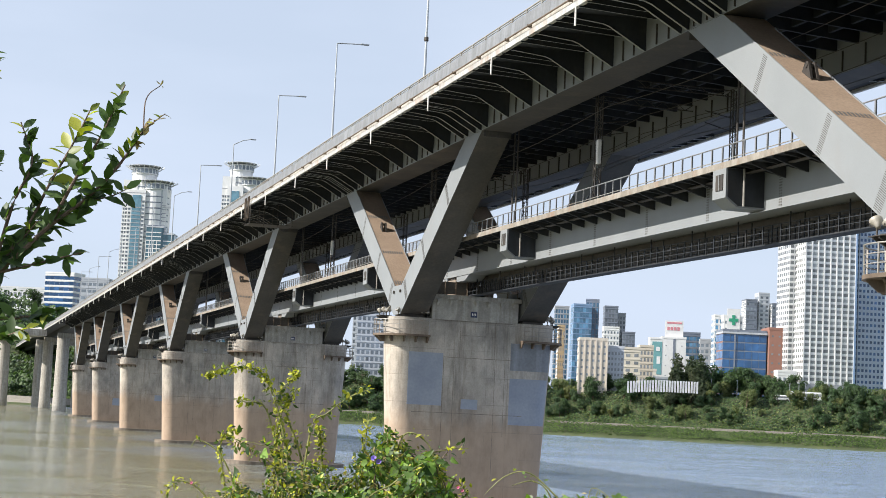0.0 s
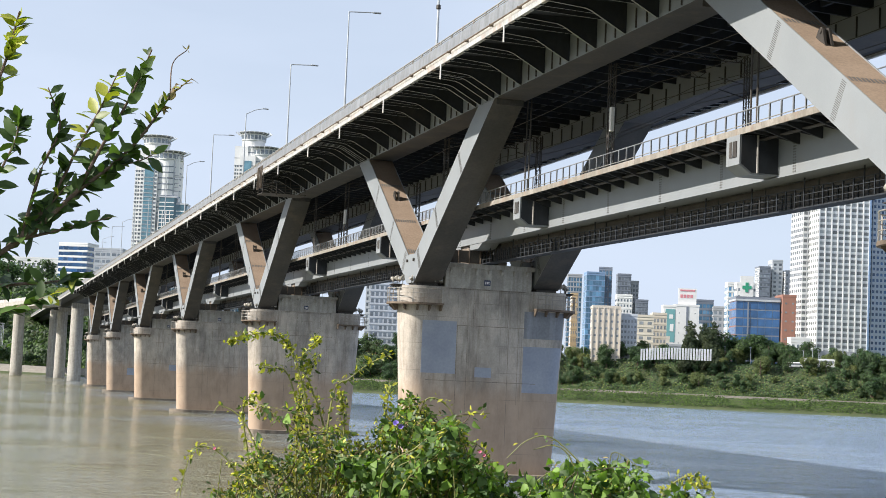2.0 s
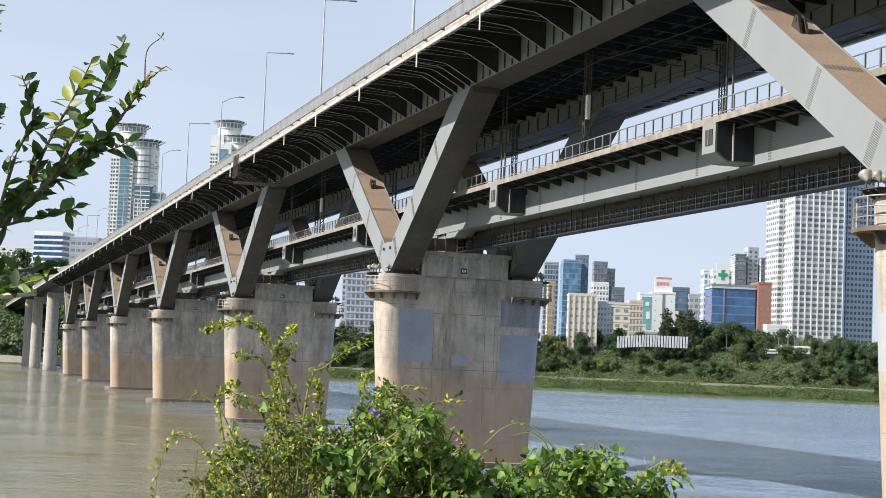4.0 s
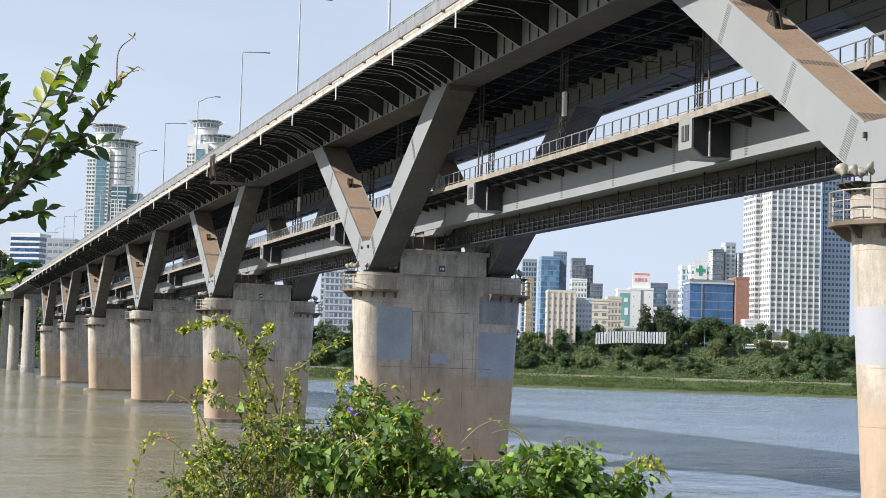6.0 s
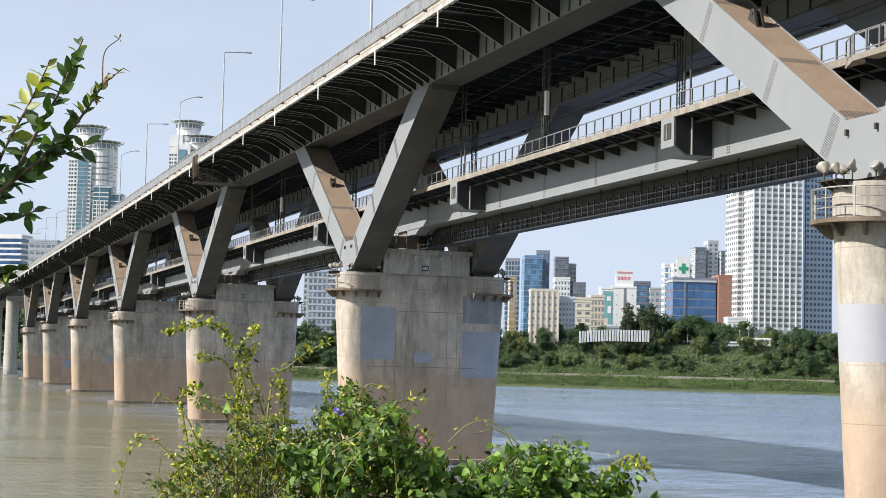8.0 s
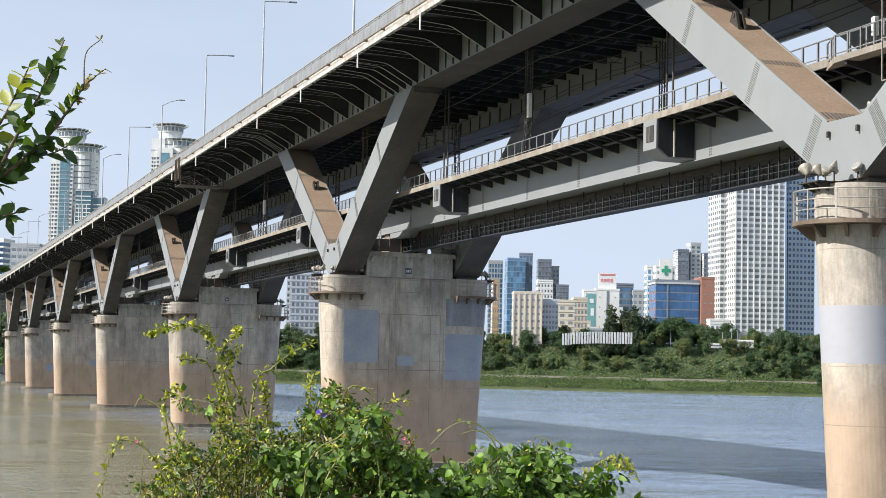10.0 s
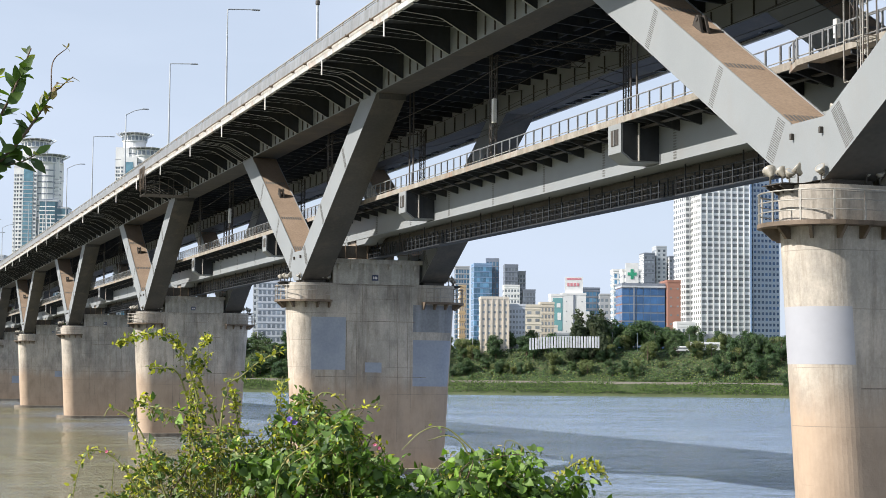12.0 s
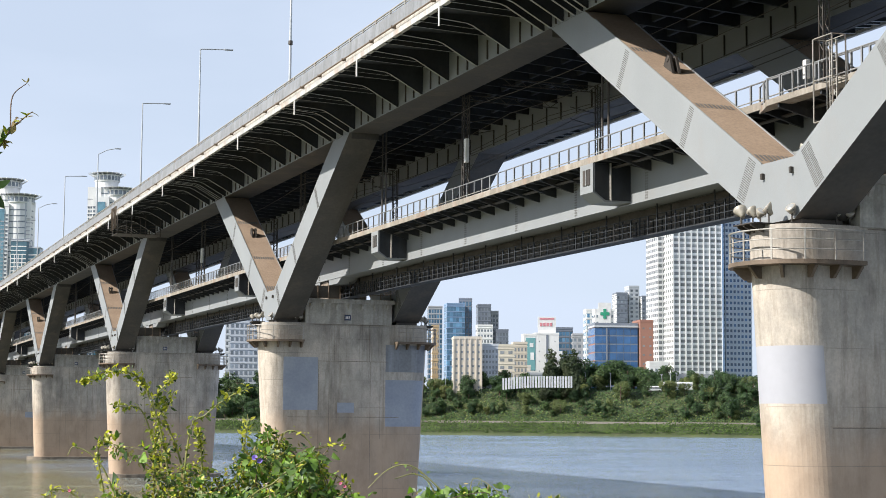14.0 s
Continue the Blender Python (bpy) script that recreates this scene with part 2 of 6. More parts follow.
# ---- mesh helpers ----
def put(name, bm, mat, parent=None, label="", smooth=False):
    me = bpy.data.meshes.new(name)
    bmesh.ops.recalc_face_normals(bm, faces=bm.faces)
    bm.to_mesh(me)
    bm.free()
    for m in (mat if isinstance(mat, (list, tuple)) else (mat,)):
        me.materials.append(m)
    if smooth:
        for p in me.polygons:
            p.use_smooth = True
    ob = new(name, me)
    ob.parent = parent
    return tagged(ob, label)


part = put


def share(ob, name, parent, m):
    """One more piece on the mesh of ob."""
    c = new(name, ob.data)
    c.parent = parent
    c.matrix_basis = m
    return c


def thing(name, label, category, group="", at=(0, 0, 0)):
    e = new(name)
    e.location = at
    return tagged(e, label, category, group)


def add_box(bm, x0, x1, y0, y1, z0, z1, mat=0):
    v = [bm.verts.new((x, y, z)) for z in (z0, z1) for y in (y0, y1) for x in (x0, x1)]
    for q in ((0, 1, 3, 2), (4, 6, 7, 5), (0, 4, 5, 1), (2, 3, 7, 6), (0, 2, 6, 4), (1, 5, 7, 3)):
        f = bm.faces.new([v[i] for i in q])
        f.material_index = mat
    return v


def boxed(*args):
    bm = bmesh.new()
    add_box(bm, *args)
    return bm


def bevelled(x0, x1, y0, y1, z0, z1, r=0.03):
    bm = boxed(x0, x1, y0, y1, z0, z1)
    bmesh.ops.bevel(bm, geom=bm.edges[:], offset=r, segments=2, affect="EDGES", profile=0.5)
    return bm


def add_prism(bm, outline, axis, a, b, mats=None):
    """An outline of two coordinates drawn out along an axis from a to b."""
    def at(p, w):
        return {"x": (w, p[0], p[1]), "y": (p[0], w, p[1]), "z": (p[0], p[1], w)}[axis]
    lo, hi = [bm.verts.new(at(p, a)) for p in outline], [bm.verts.new(at(p, b)) for p in outline]
    bm.faces.new(lo)
    bm.faces.new(hi[::-1])
    k = len(outline)
    for i in range(k):
        f = bm.faces.new((lo[i], lo[(i + 1) % k], hi[(i + 1) % k], hi[i]))
        if mats:
            f.material_index = mats[i]


def prism(outline, axis, a, b, mats=None):
    bm = bmesh.new()
    add_prism(bm, outline, axis, a, b, mats)
    return bm


def add_tube(bm, pts, r, seg=6, taper=None, cap=True):
    pts = [Vector(p) for p in pts]
    rings = []
    for i, p in enumerate(pts):
        d = (pts[min(i + 1, len(pts) - 1)] - pts[max(i - 1, 0)]).normalized()
        s = d.cross(Vector((0, 0, 1)) if abs(d.z) < 0.95 else Vector((1, 0, 0))).normalized()
        u = s.cross(d)
        rr = r if taper is None else r + (taper - r) * i / (len(pts) - 1)
        rings.append([bm.verts.new(p + rr * (math.cos(k * math.tau / seg) * s + math.sin(k * math.tau / seg) * u)) for k in range(seg)])
    for a, b in zip(rings, rings[1:]):
        for k in range(seg):
            bm.faces.new((a[k], a[(k + 1) % seg], b[(k + 1) % seg], b[k]))
    if cap:
        bm.faces.new(rings[0][::-1])
        bm.faces.new(rings[-1])


def tube(pts, r, seg=6, taper=None):
    bm = bmesh.new()
    add_tube(bm, pts, r, seg, taper)
    return bm


def turned(profile, seg=24):
    """A solid of revolution about z from (radius, height) pairs."""
    bm = bmesh.new()
    rings = [[bm.verts.new((r * math.cos(k * math.tau / seg), r * math.sin(k * math.tau / seg), z)) for k in range(seg)] for r, z in profile]
    for a, b in zip(rings, rings[1:]):
        for k in range(seg):
            bm.faces.new((a[k], a[(k + 1) % seg], b[(k + 1) % seg], b[k]))
    bm.faces.new(rings[0][::-1])
    bm.faces.new(rings[-1])
    return bm


def cloud(name, verts, faces, mat, parent=None, label="", smooth=False):
    me = bpy.data.meshes.new(name)
    me.from_pydata(verts, [], faces)
    me.materials.append(mat)
    if smooth:
        for p in me.polygons:
            p.use_smooth = True
    ob = new(name, me)
    ob.parent = parent
    return tagged(ob, label)


# ---- ground and water ----
BANK = Vector((0.518, 0.856, 0))          # inland normal of the far bank
ALONG = Vector((0.856, -0.518, 0))
FORE, SIDE = Vector((0.3007, 0.9537, 0)), Vector((0.9537, -0.3007, 0))  # the city's frame, seen from the near bank


def city(u, d, z=0.0):
    p = EYE + SIDE * u + FORE * d
    return Vector((p.x, p.y, z))


def far_height(s, a):
    """Height of the far bank, s metres in from the water's edge."""
    knots = [(-30, -3), (-4, -1.2), (0, 0.15), (2, 1.3), (8, 3.4), (11, 4.2), (15, 4.25), (18, 5.0), (26, 9.5), (36, 15.5), (46, 17.0), (400, 18), (6000, 22)]
    s = min(max(s, -30), 6000)
    for (s0, z0), (s1, z1) in zip(knots, knots[1:]):
        if s <= s1:
            return z0 + (z1 - z0) * (s - s0) / (s1 - s0)
    return 22


def ground_height(x, y):
    p = Vector((x, y, 0))
    s_far = p.dot(BANK) - 510
    s_near = (p - Vector((EYE.x, EYE.y, 0))).dot(BANK)
    a = p.dot(ALONG)
    low = 1.0 / (1.0 + math.exp((a + 250) / 10.0))       # the shore lies back and is low beyond the bridge's far end
    s_far -= 80 * low
    z = -3.0
    if s_near < 60:
        z = 6.6 if s_near < 5 else max(-3.0, 6.6 - 0.47 * (s_near - 5))
        z += 0.12 * noise.noise(Vector((x * 0.6, y * 0.6, 0)))
    if s_far > -30:
        h = far_height(s_far, a)
        h = h * (1 - low) + min(h, 3.2 + max(0.0, s_far - 60) * 0.06) * low
        q = p - Vector((EYE.x, EYE.y, 0))
        u, d = q.dot(SIDE), q.dot(FORE)
        hill = 46 * math.exp(-((u + 300) / 95) ** 2 - ((d - 1010) / 150) ** 2)
        z = h + hill + (0.5 * noise.noise(Vector((x * 0.07, y * 0.07, 3))) if s_far > 3 else 0)
    return z


def ground_sheet():
    a_lines = [-5200, -3000, -1800, -1200, -900, -700, -560] + [-480 + 12 * i for i in range(64)] + [320, 380, 460, 600, 900, 1500, 2800, 5200]
    s_lines = [-1500, -700, -300, -160, -110, -90] + [-80 + 2.0 * i for i in range(24)] + [-25, 0, 150, 350, 470, 500] + [504 + 2 * i for i in range(30)] + [570, 580, 585, 590, 595, 600, 610, 620, 630, 650, 680, 740, 800, 860, 920, 980, 1040, 1100, 1200, 1400, 1800, 2600, 4800]
    verts, faces, w = [], [], len(a_lines)
    for s in s_lines:
        for a in a_lines:
            p = BANK * s + ALONG * a
            verts.append((p.x, p.y, ground_height(p.x, p.y)))
    for i in range(len(s_lines) - 1):
        for j in range(w - 1):
            faces.append((i * w + j, i * w + j + 1, (i + 1) * w + j + 1, (i + 1) * w + j))
    ob = cloud("ground", verts, faces, GROUND)
    for p in ob.data.polygons:
        p.use_smooth = True
    tagged(ob, "grassy soil of both river banks", "ground", kind="structure")


ground_sheet()
wv = [BANK * s + ALONG * a for s in (-75, 640) for a in (-5000, 5000)]
tagged(cloud("water", [(p.x, p.y, 0.0) for p in wv], [(0, 1, 3, 2)], WATER), "murky brown-green river with wind ripples", "river", kind="structure")
pb = bmesh.new()
for i in range(60):
    a0, a1 = -230 + i * 12, -230 + (i + 1) * 12
    q = [BANK * s + ALONG * a for s, a in ((521.4, a0), (524.6, a0), (524.6, a1), (521.4, a1))]
    lo, hi = [pb.verts.new((p.x, p.y, 4.0)) for p in q], [pb.verts.new((p.x, p.y, 5.05)) for p in q]
    pb.faces.new(hi)
    for k in range(4):
        pb.faces.new((lo[k], lo[(k + 1) % 4], hi[(k + 1) % 4], hi[k]))
tagged(put("pavement", pb, PATH), "pale riverside promenade along the far bank", "pavement", kind="structure")

# stony slope at the waterline where the shore lies back
sb, rows = bmesh.new(), []
for i in range(30):
    a = -440 + i * 6.0
    line = []
    for off, lift in ((-1.5, -0.4), (1.2, 0.25), (5.5, 0.3), (7.5, 0.12)):
        q = BANK * (590 + off + 0.8 * noise.noise(Vector((a * 0.07, off, 5)))) + ALONG * a
        line.append(sb.verts.new((q.x, q.y, ground_height(q.x, q.y) + lift)))
    rows.append(line)
for ra, rb in zip(rows, rows[1:]):
    for k in range(3):
        sb.faces.new((ra[k], rb[k], rb[k + 1], ra[k + 1]))
tagged(put("embankment", sb, PATH), "pale stony slope along the far waterline", "embankment", kind="structure")

# ---- piers ----
SPAN, CX = 75.0, 5.6          # distance between piers; the bridge's middle
R, TOP, CAP_TOP = 1.6, 15.25, 17.2


def stadium(z, seg=28, grow=0.0):
    """Outline of a pier shaft, which narrows towards the water."""
    c = CX - 0.058 * (TOP - z)
    r = R + grow
    pts = [(CX - c + r * math.cos(a), r * math.sin(a)) for a in (math.pi / 2 + math.pi * k / seg for k in range(seg + 1))]
    return pts + [(CX + c + r * math.cos(a), r * math.sin(a)) for a in (-math.pi / 2 + math.pi * k / seg for k in range(seg + 1))]


def arc_path(side, off, reach=1.7, seg=16):
    """The way round one end of the pier, at a distance from its face."""
    r = R + off
    pts = [(reach, -r)] + [(r * math.cos(a), r * math.sin(a)) for a in (-math.pi / 2 - math.pi * k / seg for k in range(seg + 1))] + [(reach, r)]
    return pts if side < 0 else [(2 * CX - x, y) for x, y in pts]


def spaced(path, step):
    out, left = [], step * 0.1
    for (x0, y0), (x1, y1) in zip(path, path[1:]):
        d = math.hypot(x1 - x0, y1 - y0)
        while left <= d:
            t = left / d
            out.append((x0 + (x1 - x0) * t, y0 + (y1 - y0) * t, math.atan2(y1 - y0, x1 - x0)))
            left += step
        left -= d
    return out


def gallery(parent, side):
    z = 13.86
    inner, outer = arc_path(side, -0.05), arc_path(side, 0.78)
    bm = bmesh.new()
    rows = [[bm.verts.new((x, y, zz)) for x, y in p] for p, zz in ((inner, z), (outer, z), (outer, z - 0.16), (inner, z - 0.16))]
    for a, b in zip(rows, rows[1:] + rows[:1]):
        for k in range(len(inner) - 1):
            bm.faces.new((a[k], a[k + 1], b[k + 1], b[k]))
    bm.faces.new([r[0] for r in rows])
    bm.faces.new([r[-1] for r in rows])
    g = part("gallery", bm, RUST_RAIL, parent, "rust-stained inspection gallery round the pier end")
    line = arc_path(side, 0.74)
    for h, rr in ((0.38, 0.022), (0.75, 0.022), (1.12, 0.03)):
        part("handrail", tube([(x, y, z + h) for x, y in line], rr, 6), RAIL, g)
    post = None
    for x, y, a in spaced(line, 1.22):
        m = pose(x, y, z, 0, 0, math.degrees(a))
        if post is None:
            post = part("post", boxed(-0.03, 0.03, -0.03, 0.03, 0, 1.12), RAIL, g)
            post.matrix_basis = m
        else:
            share(post, "post", g, m)
    brk = None
    for x, y, a in spaced(arc_path(side, 0.0), 0.95):
        m = pose(x, y, z - 0.16, 0, 0, math.degrees(a) + (0 if side < 0 else 180))
        if brk is None:
            brk = part("bracket", prism([(0, 0), (0.62, 0), (0.62, -0.06), (0.2, -0.46), (0.0, -0.46)], "x", -0.06, 0.06), RUST_RAIL, g)
            brk.matrix_basis = m
        else:
            share(brk, "bracket", g, m)


def build_pier(label):
    p = thing("bridge_pier", label, "bridge pier", "piers in the river")
    bm = bmesh.new()
    levels = [-3.2, 0.2, 2.4, 4.5, 6.66, 8.8, 10.98, 13.1, 15.0, TOP]
    rings = [[bm.verts.new((x, y, z)) for x, y in stadium(z, 28, -0.05 if z == TOP else 0)] for z in levels]
    k = len(rings[0])
    for a, b in zip(rings, rings[1:]):
        for i in range(k):
            bm.faces.new((a[i], a[(i + 1) % k], b[(i + 1) % k], b[i]))
    bm.faces.new(rings[-1])
    part("shaft", bm, CONCRETE, p)
    cap = bmesh.new()
    for i, (x0, x1, y, z0, z1) in enumerate(((1.95, 9.25, 1.62, TOP - 0.05, 16.85), (1.75, 9.45, 1.85, 16.85, CAP_TOP))):
        add_box(cap, x0, x1, -y, y, z0, z1)
    c = part("cap", cap, CAP, p, "weathered concrete bearing block on the pier top")
    crb = part("corbel", prism([(-1.62, 16.82), (-1.84, 16.82), (-1.84, 16.7), (-1.62, 16.35)], "x", -0.09, 0.09), CAP, c)
    crb.matrix_basis = pose(2.4, 0, 0)
    for i in range(1, 7):
        share(crb, "corbel", c, pose(2.4 + i * 1.07, 0, 0))
    # pedestals borrow the dark footing colour to imitate the shade above the cap
    for x in (4.36, 6.84):
        part("pedestal", bevelled(x - 0.4, x + 0.4, -1.1, 1.1, CAP_TOP, 18.52, 0.04), FOOTING, p, "stained concrete bearing pedestal coloured dark for shade")
        part("bearing", bevelled(x - 0.32, x + 0.32, -0.6, 0.6, 18.52, 18.74, 0.03), DARK, p, "dark steel bearing")
    screen = part("access_screen", boxed(2.05, 4.75, -1.62, -1.58, CAP_TOP + 0.06, 18.25), WALKWAY, p, "rusty mesh screen of the cap walkway")
    upright = part("upright", boxed(-0.035, 0.035, -1.70, -1.62, CAP_TOP, 18.32), RUST_RAIL, screen)
    upright.matrix_basis = pose(2.05, 0, 0)
    for i in range(1, 4):
        share(upright, "upright", screen, pose(2.05 + i * 0.9, 0, 0))
    for x in (0.55, 2 * CX - 0.55):
        part("bearing", bevelled(x - 0.9, x + 0.9, -1.25, 1.25, TOP, 15.46, 0.03), DARK, p, "dark steel bearing plate")
    for side, x in ((-1, 0.0), (1, 2 * CX)):
        gallery(p, side)
        arm = bmesh.new()
        for y in (-0.45, 0.05, 0.5):
            add_prism(arm, [(x + side * 0.7, TOP + 0.02), (x + side * 2.05, TOP + 0.02), (x + side * 2.05, TOP - 0.05), (x + side * 1.5, TOP - 0.3), (x + side * 0.7, TOP - 0.05)], "y", y - 0.05, y + 0.05)
        add_box(arm, *sorted((x + side * 1.15, x + side * 2.1)), -0.7, 0.75, TOP + 0.02, TOP + 0.06)
        part("lamp_bracket", arm, DARK, p, "dark steel bracket that carries the floodlights")
    # number plate, its characters as bars
    pl = part("number_plate", bevelled(5.2, 5.72, -1.69, -1.622, 15.5, 15.95, 0.012), SIGN_BLUE, p, "small navy plate with a pale pier number")
    for i in range(3):
        part("bar", boxed(5.28 + i * 0.13, 5.36 + i * 0.13, -1.697, -1.69, 15.62, 15.83), WHITE, pl)
    # joints of the formwork panels on the flat face
    seams = [(3.1, 3.13, 1.2, 12.2), (3.97, 4.0, 4.0, 12.2), (7.44, 7.47, 2.5, 12.2), (8.28, 8.31, 6.0, 12.2), (3.05, 8.9, 12.18, 12.22),
             (4.4, 4.43, 12.22, 15.0), (7.35, 7.38, 12.22, 15.1), (4.43, 7.35, 14.0, 14.02), (2.3, 8.8, 15.12, 15.15), (0.6, 9.9, 7.72, 7.76)]
    for x0, x1, z0, z1 in seams:
        part("panel_joint", boxed(x0, x1, -R - 0.006, -R + 0.03, z0, z1), FOOTING, p, "dark narrow joint between formwork panels")
    # access rail on the cap
    for x0, x1 in ((4.8, 9.1),):
        rm = bmesh.new()
        for h in (0.4, 0.75, 1.1):
            add_tube(rm, [(x0, -1.7, CAP_TOP + h), (x1, -1.7, CAP_TOP + h)], 0.025)
        for i in range(6):
            x = x0 + (x1 - x0) * i / 5
            add_tube(rm, [(x, -1.7, CAP_TOP), (x, -1.7, CAP_TOP + 1.1)], 0.03)
        part("handrail", rm, RUST_RAIL, p)
    ft = bmesh.new()
    c = CX - 0.058 * TOP
    outl = [(CX + sx * (c + (R + 1.2) * math.cos(a)), (R + 1.2) * math.sin(a)) for sx in (-1, 1) for a in (sx * (math.pi / 2 - math.pi * k / 12) for k in range(13))]
    add_prism(ft, outl, "z", -0.6, 0.42)
    part("footing", ft, FOOTING, p, "pale silt-covered footing at the waterline")
    return p


def shaft_patch(parent, mat, x0, x1, z0, z1):
    """A rectangle of repair paint on the flat face of a shaft."""
    part("paint_patch", boxed(x0, x1, -R - 0.004, -R + 0.02, z0, z1), mat, parent, "flat rectangle of grey-blue repair paint")


def band_patch(parent, z0, z1):
    bm = bmesh.new()
    a = [bm.verts.new((x, y, z0)) for x, y in stadium(z0, 28, 0.004)[4:29]]
    b = [bm.verts.new((x, y, z1)) for x, y in stadium(z1, 28, 0.004)[4:29]]
    for k in range(len(a) - 1):
        bm.faces.new((a[k], a[k + 1], b[k + 1], b[k]))
    part("paint_patch", bm, PATCH, parent, "wide band of pale grey repair paint", True)


def wrap_patch(parent, mat, x0, z0, z1):
    """Repair paint from the flat face round on to the far end of a shaft."""
    bm = bmesh.new()
    rows = []
    for z in (z0, z1):
        out = stadium(z, 28, 0.004)
        rows.append([bm.verts.new((x, y, z)) for x, y in [(x0, -R - 0.004)] + out[29:38]])
    for k in range(len(rows[0]) - 1):
        bm.faces.new((rows[0][k], rows[0][k + 1], rows[1][k + 1], rows[1][k]))
    part("paint_patch", bm, mat, parent, "rectangle of grey-blue repair paint", True)


pier = build_pier("round-ended concrete bridge pier standing in the river")
PIERS = [pier] + [copy_thing(pier, pose(0, SPAN * k, 0)) for k in (1, 2, 3, 4, 5, 6, -1)]
band_patch(PIERS[0], 8.62, 10.75)
tagged(PIERS[0], "round-ended concrete bridge pier with a pale painted band")
tagged(PIERS[1], "concrete bridge pier with blue-grey repair patches")
shaft_patch(PIERS[1], PATCH_BLUE, 0.2, 3.05, 8.3, 12.5)
shaft_patch(PIERS[1], PATCH_BLUE, 4.7, 6.1, 8.1, 8.9)
wrap_patch(PIERS[1], PATCH_BLUE, 8.75, 7.0, 10.75)
wrap_patch(PIERS[1], PATCH_GREY, 8.75, 11.4, 13.6)
shaft_patch(PIERS[1], PATCH_BLUE, 2.1, 3.3, 15.45, 16.3)
shaft_patch(PIERS[4], PATCH_BLUE, 6.0, 8.6, 6.4, 7.6)
shaft_patch(PIERS[5], PATCH_BLUE, 4.0, 7.0, 4.4, 6.2)
tagged(PIERS[7], "round-ended concrete bridge pier on the near bank")

# ---- V-shaped legs ----
LEG0, LEG1 = -0.55, 1.65
FOOT = 15.46


def between(p, q, t):
    return (p[0] + (q[0] - p[0]) * t, p[1] + (q[1] - p[1]) * t)


def build_v_leg():
    v = thing("v_leg", "grey-painted steel V-shaped bridge leg", "bridge leg", "V-shaped legs")
    up0, lo0, up1, lo1 = (1.2, 17.8), (1.25, 15.56), (16.8, 27.42), (20.7, 27.42)
    part("node", prism([(-1.1, FOOT), (1.1, FOOT), lo0, up0, (-up0[0], up0[1]), (-lo0[0], lo0[1])], "x", LEG0, LEG1, [1, 1, 0, 2, 0, 1]), [STEEL, SHADED_SOFFIT, DUST], v)
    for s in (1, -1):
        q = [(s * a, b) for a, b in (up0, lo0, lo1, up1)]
        leg = part("leg", prism(q, "x", LEG0, LEG1, [0, 1, 0, 2]), [STEEL, SHADED_SOFFIT, DUST], v, "tapering box-section leg with a dusty upper face")
        # rim along the upper edges
        for x in (LEG0, LEG1 - 0.06):
            a, b = between(q[0], q[3], 0.0), between(q[0], q[3], 0.93)
            rm = bmesh.new()
            add_prism(rm, [a, (a[0], a[1] + 0.05), (b[0], b[1] + 0.05), b], "x", x, x + 0.06)
            part("rim", rm, STEEL, leg)
        up_len = math.hypot(q[3][0] - q[0][0], q[3][1] - q[0][1])
        ax = ((q[3][0] - q[0][0]) / up_len, (q[3][1] - q[0][1]) / up_len)
        nrm = (s * abs(ax[1]), -abs(ax[0]))          # square to the upper edge, pointing down
        lo_d = (q[2][0] - q[1][0], q[2][1] - q[1][1])

        def down(p, h):
            """The point a share h of the way from the upper to the lower edge."""
            det = nrm[0] * -lo_d[1] + lo_d[0] * nrm[1]
            w = ((q[1][0] - p[0]) * -lo_d[1] + lo_d[0] * (q[1][1] - p[1])) / det
            return (p[0] + nrm[0] * w * h, p[1] + nrm[1] * w * h)

        for t0, t1 in ((0.02, 0.055), (0.325, 0.35), (0.70, 0.725)):
            rows, cols = 20, 2
            bm = bmesh.new()
            for i in range(rows):
                for j in range(cols):
                    ta, tb = t0 + (t1 - t0) * (j + 0.06) / cols, t0 + (t1 - t0) * (j + 0.94) / cols
                    ha, hb = 0.04 + 0.92 * (i + 0.28) / rows, 0.04 + 0.92 * (i + 0.72) / rows
                    quad = [down(between(q[0], q[3], t), h) for t, h in ((ta, ha), (tb, ha), (tb, hb), (ta, hb))]
                    add_prism(bm, quad, "x", LEG0 - 0.010, LEG0 + 0.01)
            # rows across the upper face
            for i in range(9):
                x0 = LEG0 + 0.2 + i * 0.2
                a, b = between(q[0], q[3], t0), between(q[0], q[3], t1)
                vs = [bm.verts.new((x, p[0], p[1] + 0.012)) for p in (a, b) for x in (x0, x0 + 0.12)]
                bm.faces.new((vs[0], vs[1], vs[3], vs[2]))
            tagged(part("splice_bolting", bm, BOLT, leg, "bolt rows of a splice"), kind="stuff")
        if s > 0:
            a = between(q[0], q[3], 0.575)
            lug = bmesh.new()
            for x in (0.30, 0.62):
                add_prism(lug, [(a[0] - 0.42, a[1] - 0.22), (a[0] - 0.12, a[1] + 0.62), (a[0] + 0.12, a[1] + 0.66), (a[0] + 0.42, a[1] + 0.22)], "x", x, x + 0.12)
            add_tube(lug, [(0.26, a[0], a[1] + 0.46), (0.78, a[0], a[1] + 0.46)], 0.11, 8)
            part("lifting_lug", lug, DARK, leg, "dark steel lifting lug")
    fin = None
    for s in (1, -1):
        for i in range(5):
            m = pose(0, s * (17.2 + i * 0.9), 0)
            if fin is None:
                fin = part("fin", boxed(LEG0 + 0.1, LEG1 - 0.1, -0.03, 0.03, 27.0, 27.43), SHADED_SOFFIT, v)
                fin.matrix_basis = m
            else:
                share(fin, "fin", v, m)
